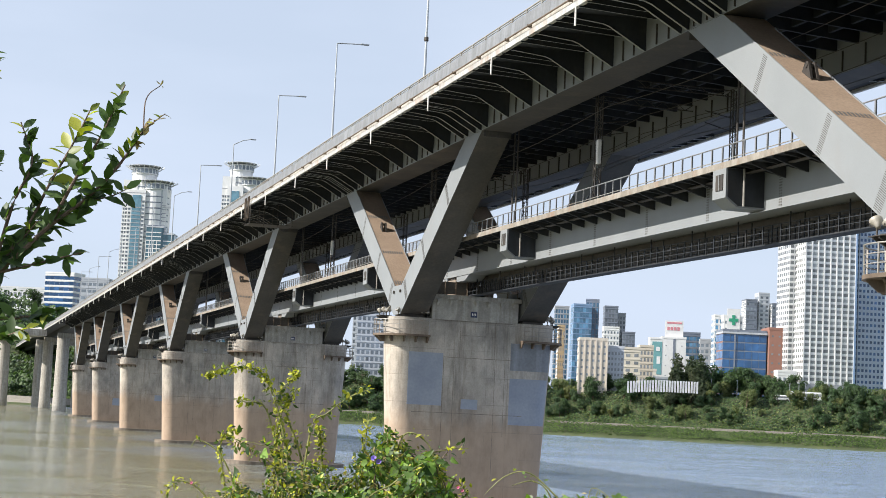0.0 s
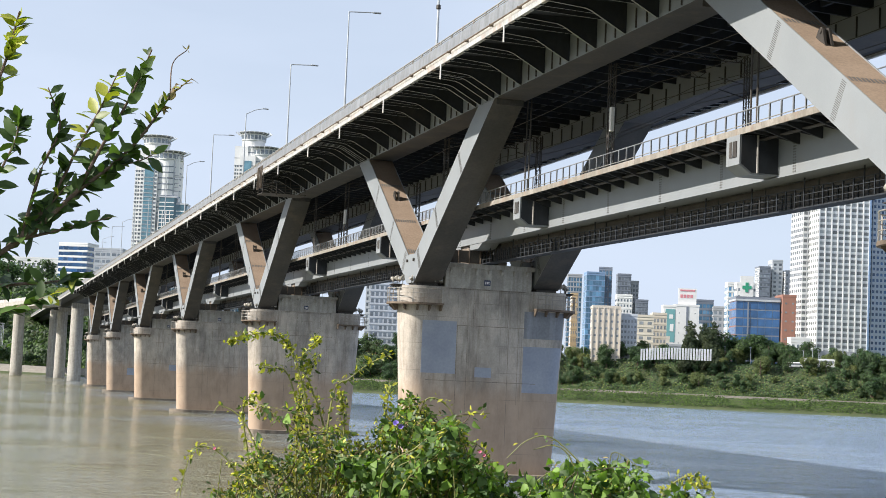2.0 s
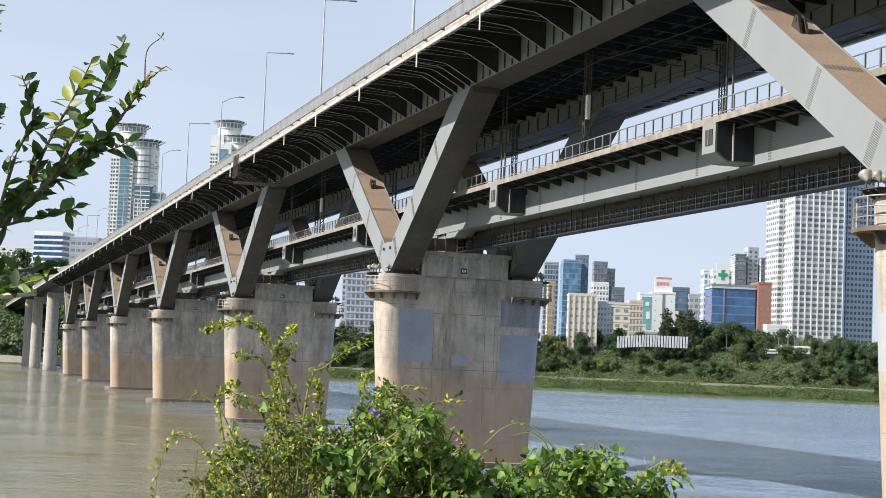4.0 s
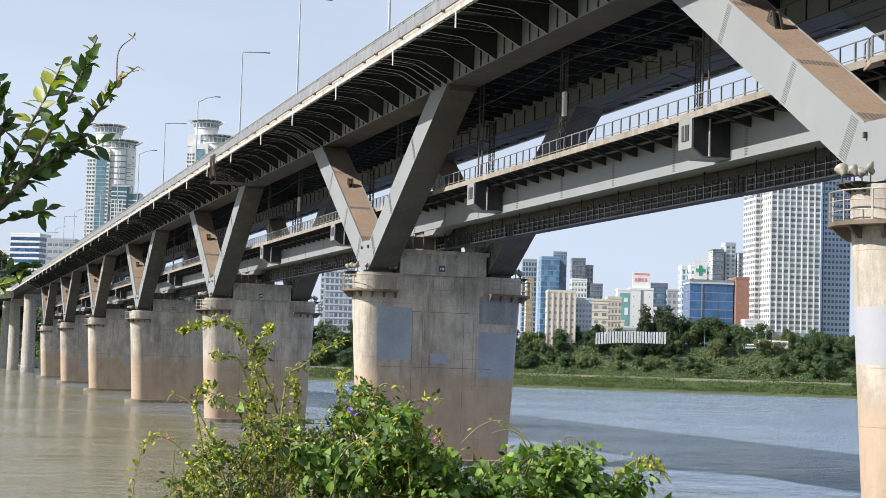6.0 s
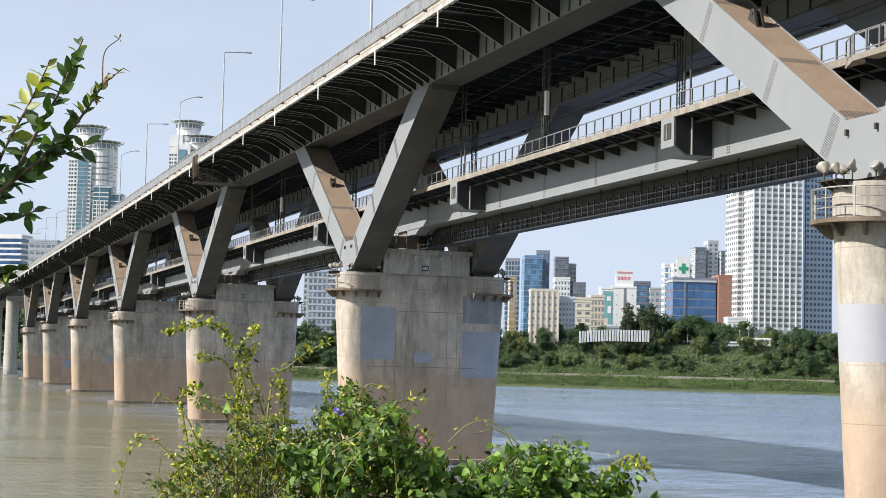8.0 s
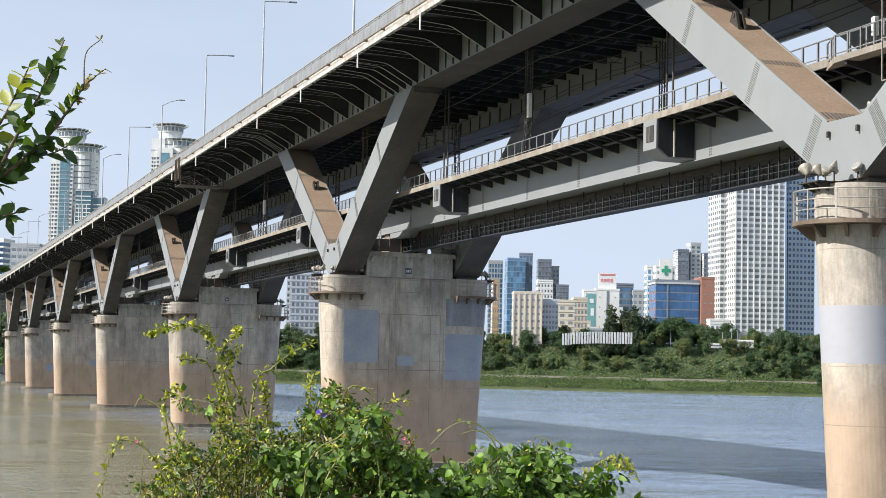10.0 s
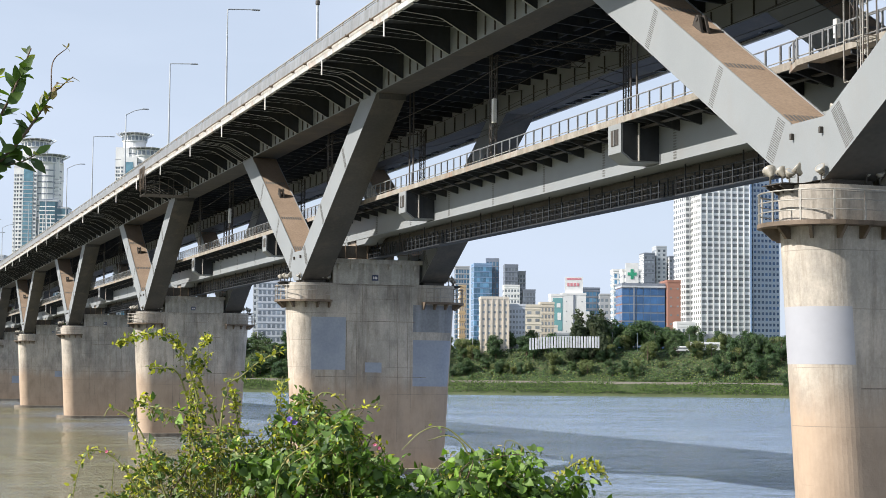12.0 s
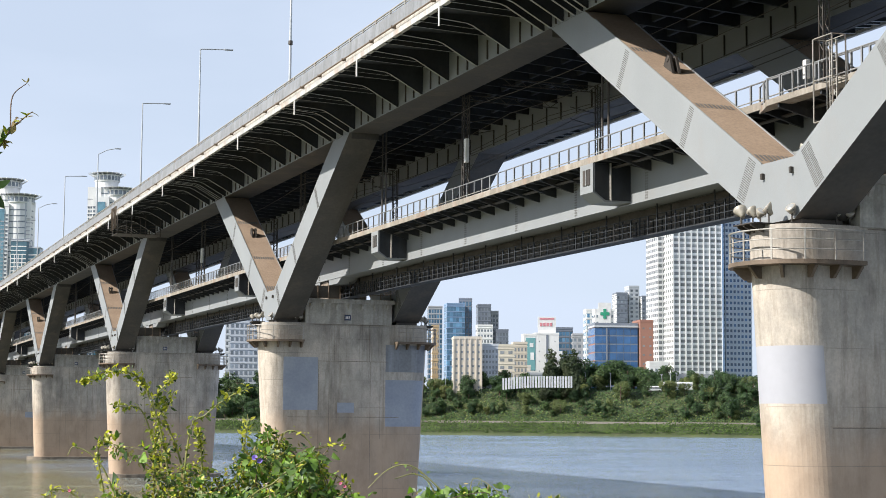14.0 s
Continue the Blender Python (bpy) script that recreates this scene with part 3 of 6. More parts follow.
    for y, z in ((-1.0, 17.3), (1.0, 17.3)):
        part("hook", bevelled(LEG0 - 0.16, LEG0, y - 0.06, y + 0.06, z - 0.12, z + 0.12, 0.03), DARK, v)
    return v


vleg = build_v_leg()
for k in range(-1, 7):
    if k:
        copy_thing(vleg, pose(0, SPAN * k, 0))
    copy_thing(vleg, pose(2 * CX - LEG0 - LEG1, SPAN * k, 0))


# ---- floodlights on the pier tops ----
def build_floodlight():
    f = thing("floodlight", "round floodlight with a pale reflector on a steel stand", "floodlight", "floodlights on the piers")
    pole = part("stand", tube([(0, 0, 0), (0, 0, 0.5)], 0.05, 8), DARK, f)
    part("foot_plate", bevelled(-0.16, 0.16, -0.16, 0.16, -0.02, 0.03, 0.01), DARK, pole)
    head = turned([(0.05, -0.30), (0.12, -0.28), (0.15, -0.12), (0.28, 0.05), (0.33, 0.20), (0.31, 0.22)], 18)
    h = part("housing", head, LAMP_METAL, f, "dull metal bell-shaped housing", True)
    h.matrix_basis = pose(0, 0, 0.66, -40, 0, 25)
    lens = part("lens", turned([(0.29, 0.205), (0.20, 0.235), (0.05, 0.245)], 18), LENS, h, "clouded glass lens", True)
    yoke = part("yoke", tube([(-0.32, 0, 0.66), (-0.32, 0, 0.5), (0, 0, 0.46), (0.32, 0, 0.5), (0.32, 0, 0.66)], 0.025, 6), DARK, f)
    return f


flood = build_floodlight()
SPOTS = [(-1.85, 0.55, -30), (-1.62, 0.1, 0), (-1.30, -0.5, 40), (-1.45, -0.15, 160), (-0.75, -1.2, 80), (1.1, -1.35, 60), (1.65, -1.38, 120)]
first = True
for k in range(0, 7):
    for i, (x, y, a) in enumerate(SPOTS):
        for mirror in ((False, True) if i < 5 else (False,)):
            z = TOP + 0.02
            m = pose(2 * CX - x if mirror else x, SPAN * k + y, z, 0, 0, a + (180 if mirror else 0)) @ Matrix.Diagonal((0.8, 0.8, 0.8 + 0.12 * (i % 3), 1))
            if first:
                flood.matrix_basis, first = m, False
            else:
                copy_thing(flood, m)

copy_thing(flood, pose(0.1, -0.7, 17.82, 0, 0, 200) @ Matrix.Diagonal((0.8, 0.8, 0.7, 1)))

# ---- upper deck ----
Y0, Y1 = -95.0, 470.0
EDGE_X, FAR_X = -5.3, 17.0
deck = thing("upper_deck", "steel-girder upper road deck with concrete edge", "bridge deck", at=(0, 0, 0))
part("slab", prism([(EDGE_X + 0.25, 29.02), (LEG0, 29.2), (FAR_X - 5, 28.75), (FAR_X - 0.25, 28.57), (FAR_X - 0.25, 28.90), (CX, 29.4), (EDGE_X + 0.25, 29.35)], "y", Y0, 900), SHADED_UNDER, deck)
for x, s, fall in ((EDGE_X, 1, 0.0), (FAR_X, -1, 0.45)):
    part("edge_beam", prism([(x, 28.85 - fall), (x + s * 0.25, 28.85 - fall), (x + s * 0.25, 29.16 - fall), (x, 29.16 - fall)], "y", Y0, 900), EDGE, deck, "pale stained concrete edge beam")
    part("ledge", prism([(x + s * 0.10, 29.16 - fall), (x + s * 0.4, 29.16 - fall), (x + s * 0.4, 29.5 - fall), (x + s * 0.10, 29.5 - fall)], "y", Y0, 900), CAP, deck, "weathered ledge behind the edge beam")
    part("service_pipe", tube([(x - s * 0.10, Y0, 29.36 - fall), (x - s * 0.10, 900, 29.36 - fall)], 0.05, 6), RUST_RAIL, deck, "thin rusty pipe along the edge")
    part("parapet", prism([(x + s * 0.12, 29.5 - fall), (x + s * 0.40, 29.5 - fall), (x + s * 0.32, 30.35 - fall), (x + s * 0.18, 30.35 - fall)], "y", Y0, 900), PARAPET, deck, "grey steel-faced parapet")
    part("barrier_rail", tube([(x + s * 0.25, Y0, 30.62 - fall), (x + s * 0.25, 900, 30.62 - fall)], 0.05, 8), RAIL, deck)
    part("barrier_rail", tube([(x + s * 0.25, Y0, 30.48 - fall), (x + s * 0.25, 900, 30.48 - fall)], 0.035, 6), RAIL, deck)
post = part("barrier_post", bevelled(EDGE_X + 0.2, EDGE_X + 0.3, -0.06, 0.06, 30.33, 30.63, 0.01), RAIL, deck)
post.matrix_basis = pose(0, -40, 0)
for i in range(1, 190):
    share(post, "barrier_post", deck, pose(0, -40 + 2.5 * i, 0))
clamp = part("pipe_clamp", boxed(EDGE_X - 0.17, EDGE_X + 0.12, -0.045, 0.045, 29.27, 29.43), RUST_RAIL, deck, "rusty clamp of the service pipe")
clamp.matrix_basis = pose(0, 6, 0)
for i in range(1, 60):
    share(clamp, "pipe_clamp", deck, pose(0, 6 + 4.9 * i + 0.8 * math.sin(i * 2.7), 0))
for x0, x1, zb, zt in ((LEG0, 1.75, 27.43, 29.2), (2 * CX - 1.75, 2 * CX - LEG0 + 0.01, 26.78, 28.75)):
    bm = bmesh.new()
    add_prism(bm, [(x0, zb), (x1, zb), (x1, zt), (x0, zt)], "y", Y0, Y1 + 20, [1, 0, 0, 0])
    part("box_girder", bm, [STEEL, SHADED_SOFFIT], deck, "grey steel box girder")

BR = [(0.0, 27.46), (-0.12, 27.46), (-2.1, 28.55), (-2.45, 28.66), (EDGE_X - LEG0 + 0.05, 28.84), (EDGE_X - LEG0 + 0.05, 29.06), (0, 29.18)]


def bracket_mesh():
    bm = bmesh.new()
    add_prism(bm, BR, "y", -0.012, 0.012)
    low = BR[1:5]
    for (xa, za), (xb, zb) in zip(low, low[1:]):
        add_prism(bm, [(xa, za), (xb, zb), (xb, zb - 0.025), (xa, za - 0.025)], "y", -0.085, 0.085, [1] * 4)
    return bm


def rib_mesh():
    bm = bmesh.new()
    add_prism(bm, [(0, 28.62), (EDGE_X - LEG0 + 0.05, 28.80), (EDGE_X - LEG0 + 0.05, 29.04), (0, 29.16)], "y", -0.01, 0.01)
    add_prism(bm, [(0, 28.62), (EDGE_X - LEG0 + 0.05, 28.80), (EDGE_X - LEG0 + 0.05, 28.78), (0, 28.60)], "y", -0.045, 0.045, [1] * 4)
    return bm


brk = part("bracket", bracket_mesh(), [SHADED_UNDER, STEEL], deck, "curved cantilever bracket with a pale lower flange")
rib = part("rib", rib_mesh(), [SHADED_UNDER, STEEL], deck)
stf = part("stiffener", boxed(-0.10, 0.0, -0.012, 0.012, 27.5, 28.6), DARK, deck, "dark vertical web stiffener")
beam = part("cross_beam", prism([(1.75, 28.45), (2 * CX - 1.75, 28.05), (2 * CX - 1.75, 28.8), (1.75, 29.18)], "y", -0.08, 0.08), SHADED_UNDER, deck)
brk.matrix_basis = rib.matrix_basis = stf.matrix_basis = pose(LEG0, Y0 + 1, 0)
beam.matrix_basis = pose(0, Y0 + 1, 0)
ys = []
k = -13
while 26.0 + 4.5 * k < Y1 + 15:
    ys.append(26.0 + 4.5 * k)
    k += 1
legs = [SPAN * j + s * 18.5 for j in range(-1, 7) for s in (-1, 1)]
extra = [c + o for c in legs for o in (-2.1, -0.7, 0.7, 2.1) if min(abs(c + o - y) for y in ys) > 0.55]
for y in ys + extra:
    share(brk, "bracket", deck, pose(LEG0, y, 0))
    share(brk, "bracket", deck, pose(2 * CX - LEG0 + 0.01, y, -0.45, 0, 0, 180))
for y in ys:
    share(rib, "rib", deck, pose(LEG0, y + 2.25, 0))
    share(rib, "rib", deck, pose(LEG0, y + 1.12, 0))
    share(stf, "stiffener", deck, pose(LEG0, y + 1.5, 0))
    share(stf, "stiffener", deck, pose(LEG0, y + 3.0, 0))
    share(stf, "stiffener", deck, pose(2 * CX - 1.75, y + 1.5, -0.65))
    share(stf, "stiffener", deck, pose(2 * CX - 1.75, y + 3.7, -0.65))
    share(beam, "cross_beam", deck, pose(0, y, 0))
    # in-between row added to keep light out of the deck's underside
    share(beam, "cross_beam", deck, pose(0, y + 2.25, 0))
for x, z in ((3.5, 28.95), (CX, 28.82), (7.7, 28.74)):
    part("stringer", prism([(x - 0.09, z - 0.36), (x + 0.09, z - 0.36), (x + 0.09, z + 0.3), (x - 0.09, z + 0.3)], "y", Y0, Y1), SHADED_UNDER, deck, "dark longitudinal stringer under the slab")
drain = part("drain_pipe", tube([(EDGE_X - 0.02, 0, 27.85), (EDGE_X - 0.02, 0, 28.86)], 0.055, 8), WHITE, deck, "short pale drain pipe under the deck edge")
DRAINS = [10.2, 24.0, 37.8, 51.4, 67.3, 82.8, 96.5, 112.1]
DRAINS += [126.9 + 14.8 * i for i in range(24)]
drain.matrix_basis = pose(0, -4, 0)
for y in DRAINS:
    share(drain, "drain_pipe", deck, pose(0, y, 0))
# approach columns beyond the last pier
for x, y, r, top in ((0.5, 540, 2.25, 25.7), (10.7, 540, 2.25, 25.7), (-1.6, 600, 2.05, 25.7), (11.5, 600, 2.05, 25.7), (-3.2, 640, 1.6, 25.7), (12.5, 640, 1.6, 25.7), (-16.9, 640, 2.3, 26.2)):
    c = thing("approach_column", "tall round pale concrete approach column", "bridge column", "approach columns", (x, y, 0))
    part("shaft", turned([(r * 1.06, -3), (r * 1.05, 2), (r * 0.95, top - 0.1), (r * 0.95, top)], 24), CAP, c, "", True)
for x0, x1, y in ((-1.6, 12.8, 540), (-3.2, 13.6, 600), (-4.5, 14.3, 640)):
    h = thing("column_head", "concrete crosshead under the road deck", "crosshead", "crossheads", (0, y, 0))
    part("beam", bevelled(x0, x1, -1.6, 1.6, 25.7, 27.4, 0.1), CAP, h)
# slip road leaving the deck
sr = thing("slip_road", "curved concrete slip road viaduct leaving the deck", "viaduct")
way = [(-8.5, 560), (-12.5, 600), (-17.0, 640), (-27, 690), (-48, 740), (-90, 790), (-160, 830)]
for name, off0, off1, z0, z1, mat in (("slab", -4.2, 4.2, -2.6, -0.2, CAP), ("parapet", 3.9, 4.25, -0.2, 1.0, EDGE), ("parapet", -4.25, -3.9, -0.2, 1.0, EDGE)):
    bm, rings = bmesh.new(), []
    for i, (x, y) in enumerate(way):
        (xa, ya), (xb, yb) = way[max(i - 1, 0)], way[min(i + 1, len(way) - 1)]
        d = Vector((xb - xa, yb - ya, 0)).normalized()
        n_ = Vector((-d.y, d.x, 0))
        zz = 29.2 + 0.25 * i
        rings.append([bm.verts.new((x + n_.x * o, y + n_.y * o, zz + h_)) for o, h_ in ((off0, z0), (off1, z0), (off1, z1), (off0, z1))])
    for ra, rb in zip(rings, rings[1:]):
        for k in range(4):
            bm.faces.new((ra[k], ra[(k + 1) % 4], rb[(k + 1) % 4], rb[k]))
    bm.faces.new(rings[0])
    bm.faces.new(rings[-1])
    part(name, bm, mat, sr)
for x, y in ((-35, 712), (-68, 766)):
    c = thing("approach_column", "tall round pale concrete approach column", "bridge column", "approach columns", (x, y, 0))
    part("shaft", turned([(1.8, -3), (1.7, 26.9)], 20), CAP, c, "", True)
for x0, x1 in ((LEG0, 1.75), (2 * CX - 1.75, 2 * CX - LEG0)):
    part("approach_girder", prism([(x0, 27.4), (x1, 27.4), (x1, 29.2), (x0, 29.2)], "y", Y1 + 20, 900), SHADED_UNDER, deck)

# ---- lower rail deck ----
low = thing("lower_deck", "steel lower rail deck with walkway railings", "bridge deck")
LX0, LX1 = 2.0, 9.2
part("slab", prism([(LX0, 20.86), (LX1, 20.86), (LX1, 21.12), (LX0, 21.12)], "y", Y0, Y1), SHADED_UNDER, low)
for x, s in ((LX0, -1), (LX1, 1)):
    part("edge_beam", prism([(x + s * 0.004, 20.80), (x + s * 0.09, 20.80), (x + s * 0.09, 21.13), (x + s * 0.004, 21.13)], "y", Y0, Y1), LOW_EDGE, low, "rust-streaked pale edge beam")
    part("top_rail", tube([(x + s * 0.03, Y0, 21.96), (x + s * 0.03, Y1, 21.96)], 0.035, 6), PARAPET, low)
    part("foot_rail", tube([(x + s * 0.03, Y0, 21.26), (x + s * 0.03, Y1, 21.26)], 0.025, 6), RAIL, low)
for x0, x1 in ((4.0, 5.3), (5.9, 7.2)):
    part("box_girder", prism([(x0, 18.78), (x1, 18.78), (x1, 20.86), (x0, 20.86)], "y", Y0, Y1, [1, 0, 0, 0]), [STEEL, SHADED_SOFFIT], low, "grey steel box girder")
    for k in range(-1, 7):
        part("haunch", prism([(SPAN * k - 4.9, 18.78), (SPAN * k - 3.6, 18.3), (SPAN * k - 1.3, 18.3), (SPAN * k - 1.3, 18.78)], "x", x0 - 0.05, x1 + 0.05), STEEL, low)
        part("haunch", prism([(SPAN * k + 4.9, 18.78), (SPAN * k + 3.6, 18.3), (SPAN * k + 1.3, 18.3), (SPAN * k + 1.3, 18.78)], "x", x0 - 0.05, x1 + 0.05), STEEL, low)
    part("flange", prism([(x0 - 0.10, 18.74), (x1 + 0.10, 18.74), (x1 + 0.10, 18.78), (x0 - 0.10, 18.78)], "y", Y0, Y1), STEEL, low)
wb = part("walkway_bracket", prism([(4.0, 20.2), (3.55, 20.3), (2.12, 20.72), (2.12, 20.85), (4.0, 20.85)], "y", -0.07, 0.07), SHADED_UNDER, low, "tapered bracket under the walkway")
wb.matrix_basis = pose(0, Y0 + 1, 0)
slim = part("walkway_bracket", prism([(4.0, 20.5), (2.12, 20.76), (2.12, 20.85), (4.0, 20.85)], "y", -0.05, 0.05), SHADED_UNDER, low, "shallow bracket under the walkway")
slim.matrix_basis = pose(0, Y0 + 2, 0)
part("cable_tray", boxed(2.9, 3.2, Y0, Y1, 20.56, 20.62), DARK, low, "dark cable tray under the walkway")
st = part("bolt_strip", boxed(3.985, 4.0, -0.16, 0.16, 18.85, 20.8), BOLT, low)
bars = bmesh.new()
for i in range(14):
    add_box(bars, 3.985, 4.003, -0.15, -0.03, 18.88 + i * 0.14, 18.95 + i * 0.14)
    add_box(bars, 3.985, 4.003, 0.03, 0.15, 18.88 + i * 0.14, 18.95 + i * 0.14)
bars.to_mesh(st.data)
bars.free()
st.matrix_basis = pose(0, Y0 + 2, 0)
tagged(st, kind="stuff")
y = -42.0
while y < Y1 - 2:
    share(wb, "walkway_bracket", low, pose(0, y, 0))
    share(slim, "walkway_bracket", low, pose(0, y + 1.1, 0))
    share(wb, "walkway_bracket", low, pose(2 * CX, y, 0, 0, 0, 180))
    y += 2.25
y = -30.0
while y < 320:
    tagged(share(st, "bolt_strip", low, pose(0, y, 0)), kind="stuff")
    y += 8.2
# hinge boxes beside the legs
for k in range(-1, 7):
    for ya in (20.9, -20.0):
        if SPAN * k + ya < -50:
            continue
        hb = part("hinge_box", prism([(1.86, 20.79), (1.86, 19.30), (2.5, 18.84), (4.0, 18.84), (4.0, 20.79)], "y", 0, 1.5), STEEL, low, "pale steel hinge box with an access hatch")
        hb.matrix_basis = pose(0, SPAN * k + ya, 0)
        part("hatch", boxed(1.82, 1.87, 0.3, 1.1, 19.7, 20.5), DARK, hb)
        part("hatch_rail", boxed(1.79, 1.82, 0.66, 0.72, 19.7, 20.5), STEEL, hb)
        # dark sheet laid over the box's side to paint its shade
        part("shade_plate", prism([(1.95, 20.77), (1.95, 19.35), (2.55, 18.92), (3.97, 18.92), (3.97, 20.77)], "y", -0.03, 0.0), SHADED_UNDER, hb, "dark plate standing in for the shaded side face")
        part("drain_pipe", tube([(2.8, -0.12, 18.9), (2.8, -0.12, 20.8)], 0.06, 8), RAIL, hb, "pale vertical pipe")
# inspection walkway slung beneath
iw = part("inspection_walkway", boxed(4.9, 5.7, -60, Y1, 17.22, 17.29), SHADED_UNDER, low, "narrow dark inspection walkway slung under the girders")
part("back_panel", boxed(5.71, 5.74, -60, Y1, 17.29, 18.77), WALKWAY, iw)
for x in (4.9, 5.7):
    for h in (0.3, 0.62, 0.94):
        part("rail", tube([(x, -60, 17.27 + h), (x, Y1, 17.27 + h)], 0.025, 5), SHADED_UNDER, iw)
    bm = bmesh.new()
    y = -60.0
    while y < Y1:
        add_box(bm, x - 0.035, x + 0.035, y - 0.035, y + 0.035, 17.28, 18.2)
        y += 0.95
    y = -60.0
    while y < Y1:
        add_box(bm, x - 0.03, x + 0.03, y - 0.03, y + 0.03, 18.2, 18.74)
        y += 5.7
    tagged(part("hanger", bm, SHADED_UNDER, iw), kind="stuff")


pn = part("railing_post", boxed(-0.035, 0.035, -0.045, 0.045, 0, 0.86), PARAPET, low)
pn.matrix_basis = pose(LX0 - 0.03, -30, 21.12)
bars = bmesh.new()
y = -28.8
while y < 300:
    share(pn, "railing_post", low, pose(LX0 - 0.03, y, 21.12))
    for i in range(1, 6 if y > 62 else 1):
        add_box(bars, LX0 - 0.037, LX0 - 0.023, y + 0.2 * i - 0.007, y + 0.2 * i + 0.007, 21.26, 21.95)
    y += 1.2
tagged(part("railing_infill", bars, RAIL, low, "thin upright bars of the railing"), kind="stuff")
bm = bmesh.new()
while y < Y1:
    add_box(bm, LX0 - 0.06, LX0, y - 0.03, y + 0.03, 21.12, 21.96)
    add_box(bm, LX0 - 0.04, LX0 - 0.02, y + 0.58, y + 0.62, 21.26, 21.95)
    y += 1.2
y = -30.0
while y < Y1:
    add_box(bm, LX1, LX1 + 0.06, y - 0.03, y + 0.03, 21.12, 21.96)
    y += 1.2
tagged(part("railing_run", bm, RAIL, low), kind="stuff")
for x in (3.7, 5.1, 6.1, 7.5):
    part("rail", boxed(x - 0.035, x + 0.035, Y0, Y1, 21.12, 21.30), RUST_RAIL, low)


# ---- lattice masts, ladder and wires between the decks ----
def build_mast(label):
    m = thing("lattice_mast", label, "mast", "overhead line masts")
    h, w = 6.6, 0.17
    for sx in (-1, 1):
        for sy in (-1, 1):
            part("chord", boxed(sx * w - 0.03, sx * w + 0.03, sy * w - 0.03, sy * w + 0.03, 0, h), DARK, m)
    bm = bmesh.new()
    n = 18
    for i in range(n):
        a, b = (i / n) * h, ((i + 1) / n) * h
        s = 1 if i % 2 else -1
        for sy in (-1, 1):
            add_tube(bm, [(-s * w, sy * w, a), (s * w, sy * w, b)], 0.018, 4)
            add_tube(bm, [(sy * w, -s * w, a), (sy * w, s * w, b)], 0.018, 4)
    part("lacing", bm, DARK, m)
    part("base_plate", bevelled(-0.3, 0.3, -0.3, 0.3, 0, 0.05, 0.01), DARK, m)
    arm = bmesh.new()
    add_tube(arm, [(0.15, 0, 4.9), (1.9, 0, 5.2)], 0.03, 6)
    add_tube(arm, [(0.15, 0, 4.1), (1.9, 0, 4.5)], 0.03, 6)
    part("cantilever_arm", arm, DARK, m)
    beam = bmesh.new()
    add_box(beam, w, 6.2, -0.09, -0.05, h - 0.42, h - 0.36)
    add_box(beam, w, 6.2, -0.09, -0.05, h - 0.06, h)
    for i in range(12):
        add_tube(beam, [(w + 0.5 * i, -0.07, h - 0.39 if i % 2 else h - 0.03), (w + 0.5 * i + 0.5, -0.07, h - 0.03 if i % 2 else h - 0.39)], 0.02, 4)
    part("portal_beam", beam, DARK, m, "dark lattice beam across the tracks")
    return m


mast = build_mast("dark lattice mast rising from the rail deck")
mast.matrix_basis = pose(2.45, 39.9, 21.12)
MAST_Y = [76.5, 114, 151, 189, 226, 264, 301, 339]
for y in MAST_Y:
    copy_thing(mast, pose(2.45, y, 21.12))
for y in [3.0, 34.3, 71.6, 109, 146, 184, 221]:
    copy_thing(mast, pose(8.8, y, 21.12, 0, 0, 180))
for y in (38.5, 113):
    ab = thing("antenna", "white panel antenna fixed to a lattice mast", "antenna", "", (2.3, y + 0.9, 23.4))
    part("panel", bevelled(-0.12, 0.12, -0.16, 0.16, 0, 1.5, 0.04), WHITE, ab)
    part("clamp", tube([(0, 0.1, 0.75), (0.1, 0.5, 0.75)], 0.04, 6), DARK, ab)
for k in range(0, 6):
    for y in (20.6, 21.3, -19.4, -18.6):
        dp = thing("downpipe", "slender dark pipe between the two decks", "pipe", "downpipes between the decks", (2.6, SPAN * k + y, 21.12))
        part("pipe", tube([(0, 0, 0), (0, 0, 7.6)], 0.06, 8), DARK, dp)
for i, (x, z) in enumerate(((4.4, 26.3), (4.4, 25.2), (6.9, 26.3), (6.9, 25.2), (2.0, 26.6), (9.2, 26.5))):
    w = thing("overhead_wire", "thin black overhead line wire", "wire", "overhead wires")
    pts = []
    for j in range(-2, 12):
        for q in range(6):
            y = (j + q / 6) * 37.5
            pts.append((x, y, z - 0.55 * (1 - (2 * q / 6 - 1) ** 2)))
    part("strand", tube(pts, 0.022, 4), DARK, w)
lad = thing("caged_ladder", "galvanized ladder with a safety cage", "ladder", "", (1.1, -1.3, 18.3))
for sy in (-0.22, 0.22):
    part("stile", boxed(-0.03, 0.03, sy - 0.025, sy + 0.025, 0, 4.0), RAIL, lad)
for i in range(13):
    part("rung", tube([(0, -0.22, 0.2 + i * 0.3), (0, 0.22, 0.2 + i * 0.3)], 0.018, 6), RAIL, lad)
for sy in (-0.62, 0.62):
    part("cage_bar", boxed(-0.5, -0.45, sy - 0.02, sy + 0.02, 0.9, 4.1), RAIL, lad)
    part("cage_bar", boxed(0.1, 0.15, sy - 0.02, sy + 0.02, 0.9, 4.1), RAIL, lad)
for z in (0.9, 2.5, 4.1):
    part("hoop", tube([(0.12, -0.62, z), (-0.48, -0.62, z), (-0.48, 0.62, z), (0.12, 0.62, z), (0.12, -0.62, z)], 0.022, 6), RAIL, lad)
part("tie", boxed(-0.03, 0.3, -0.1, 0.1, 1.9, 2.1), RAIL, lad)

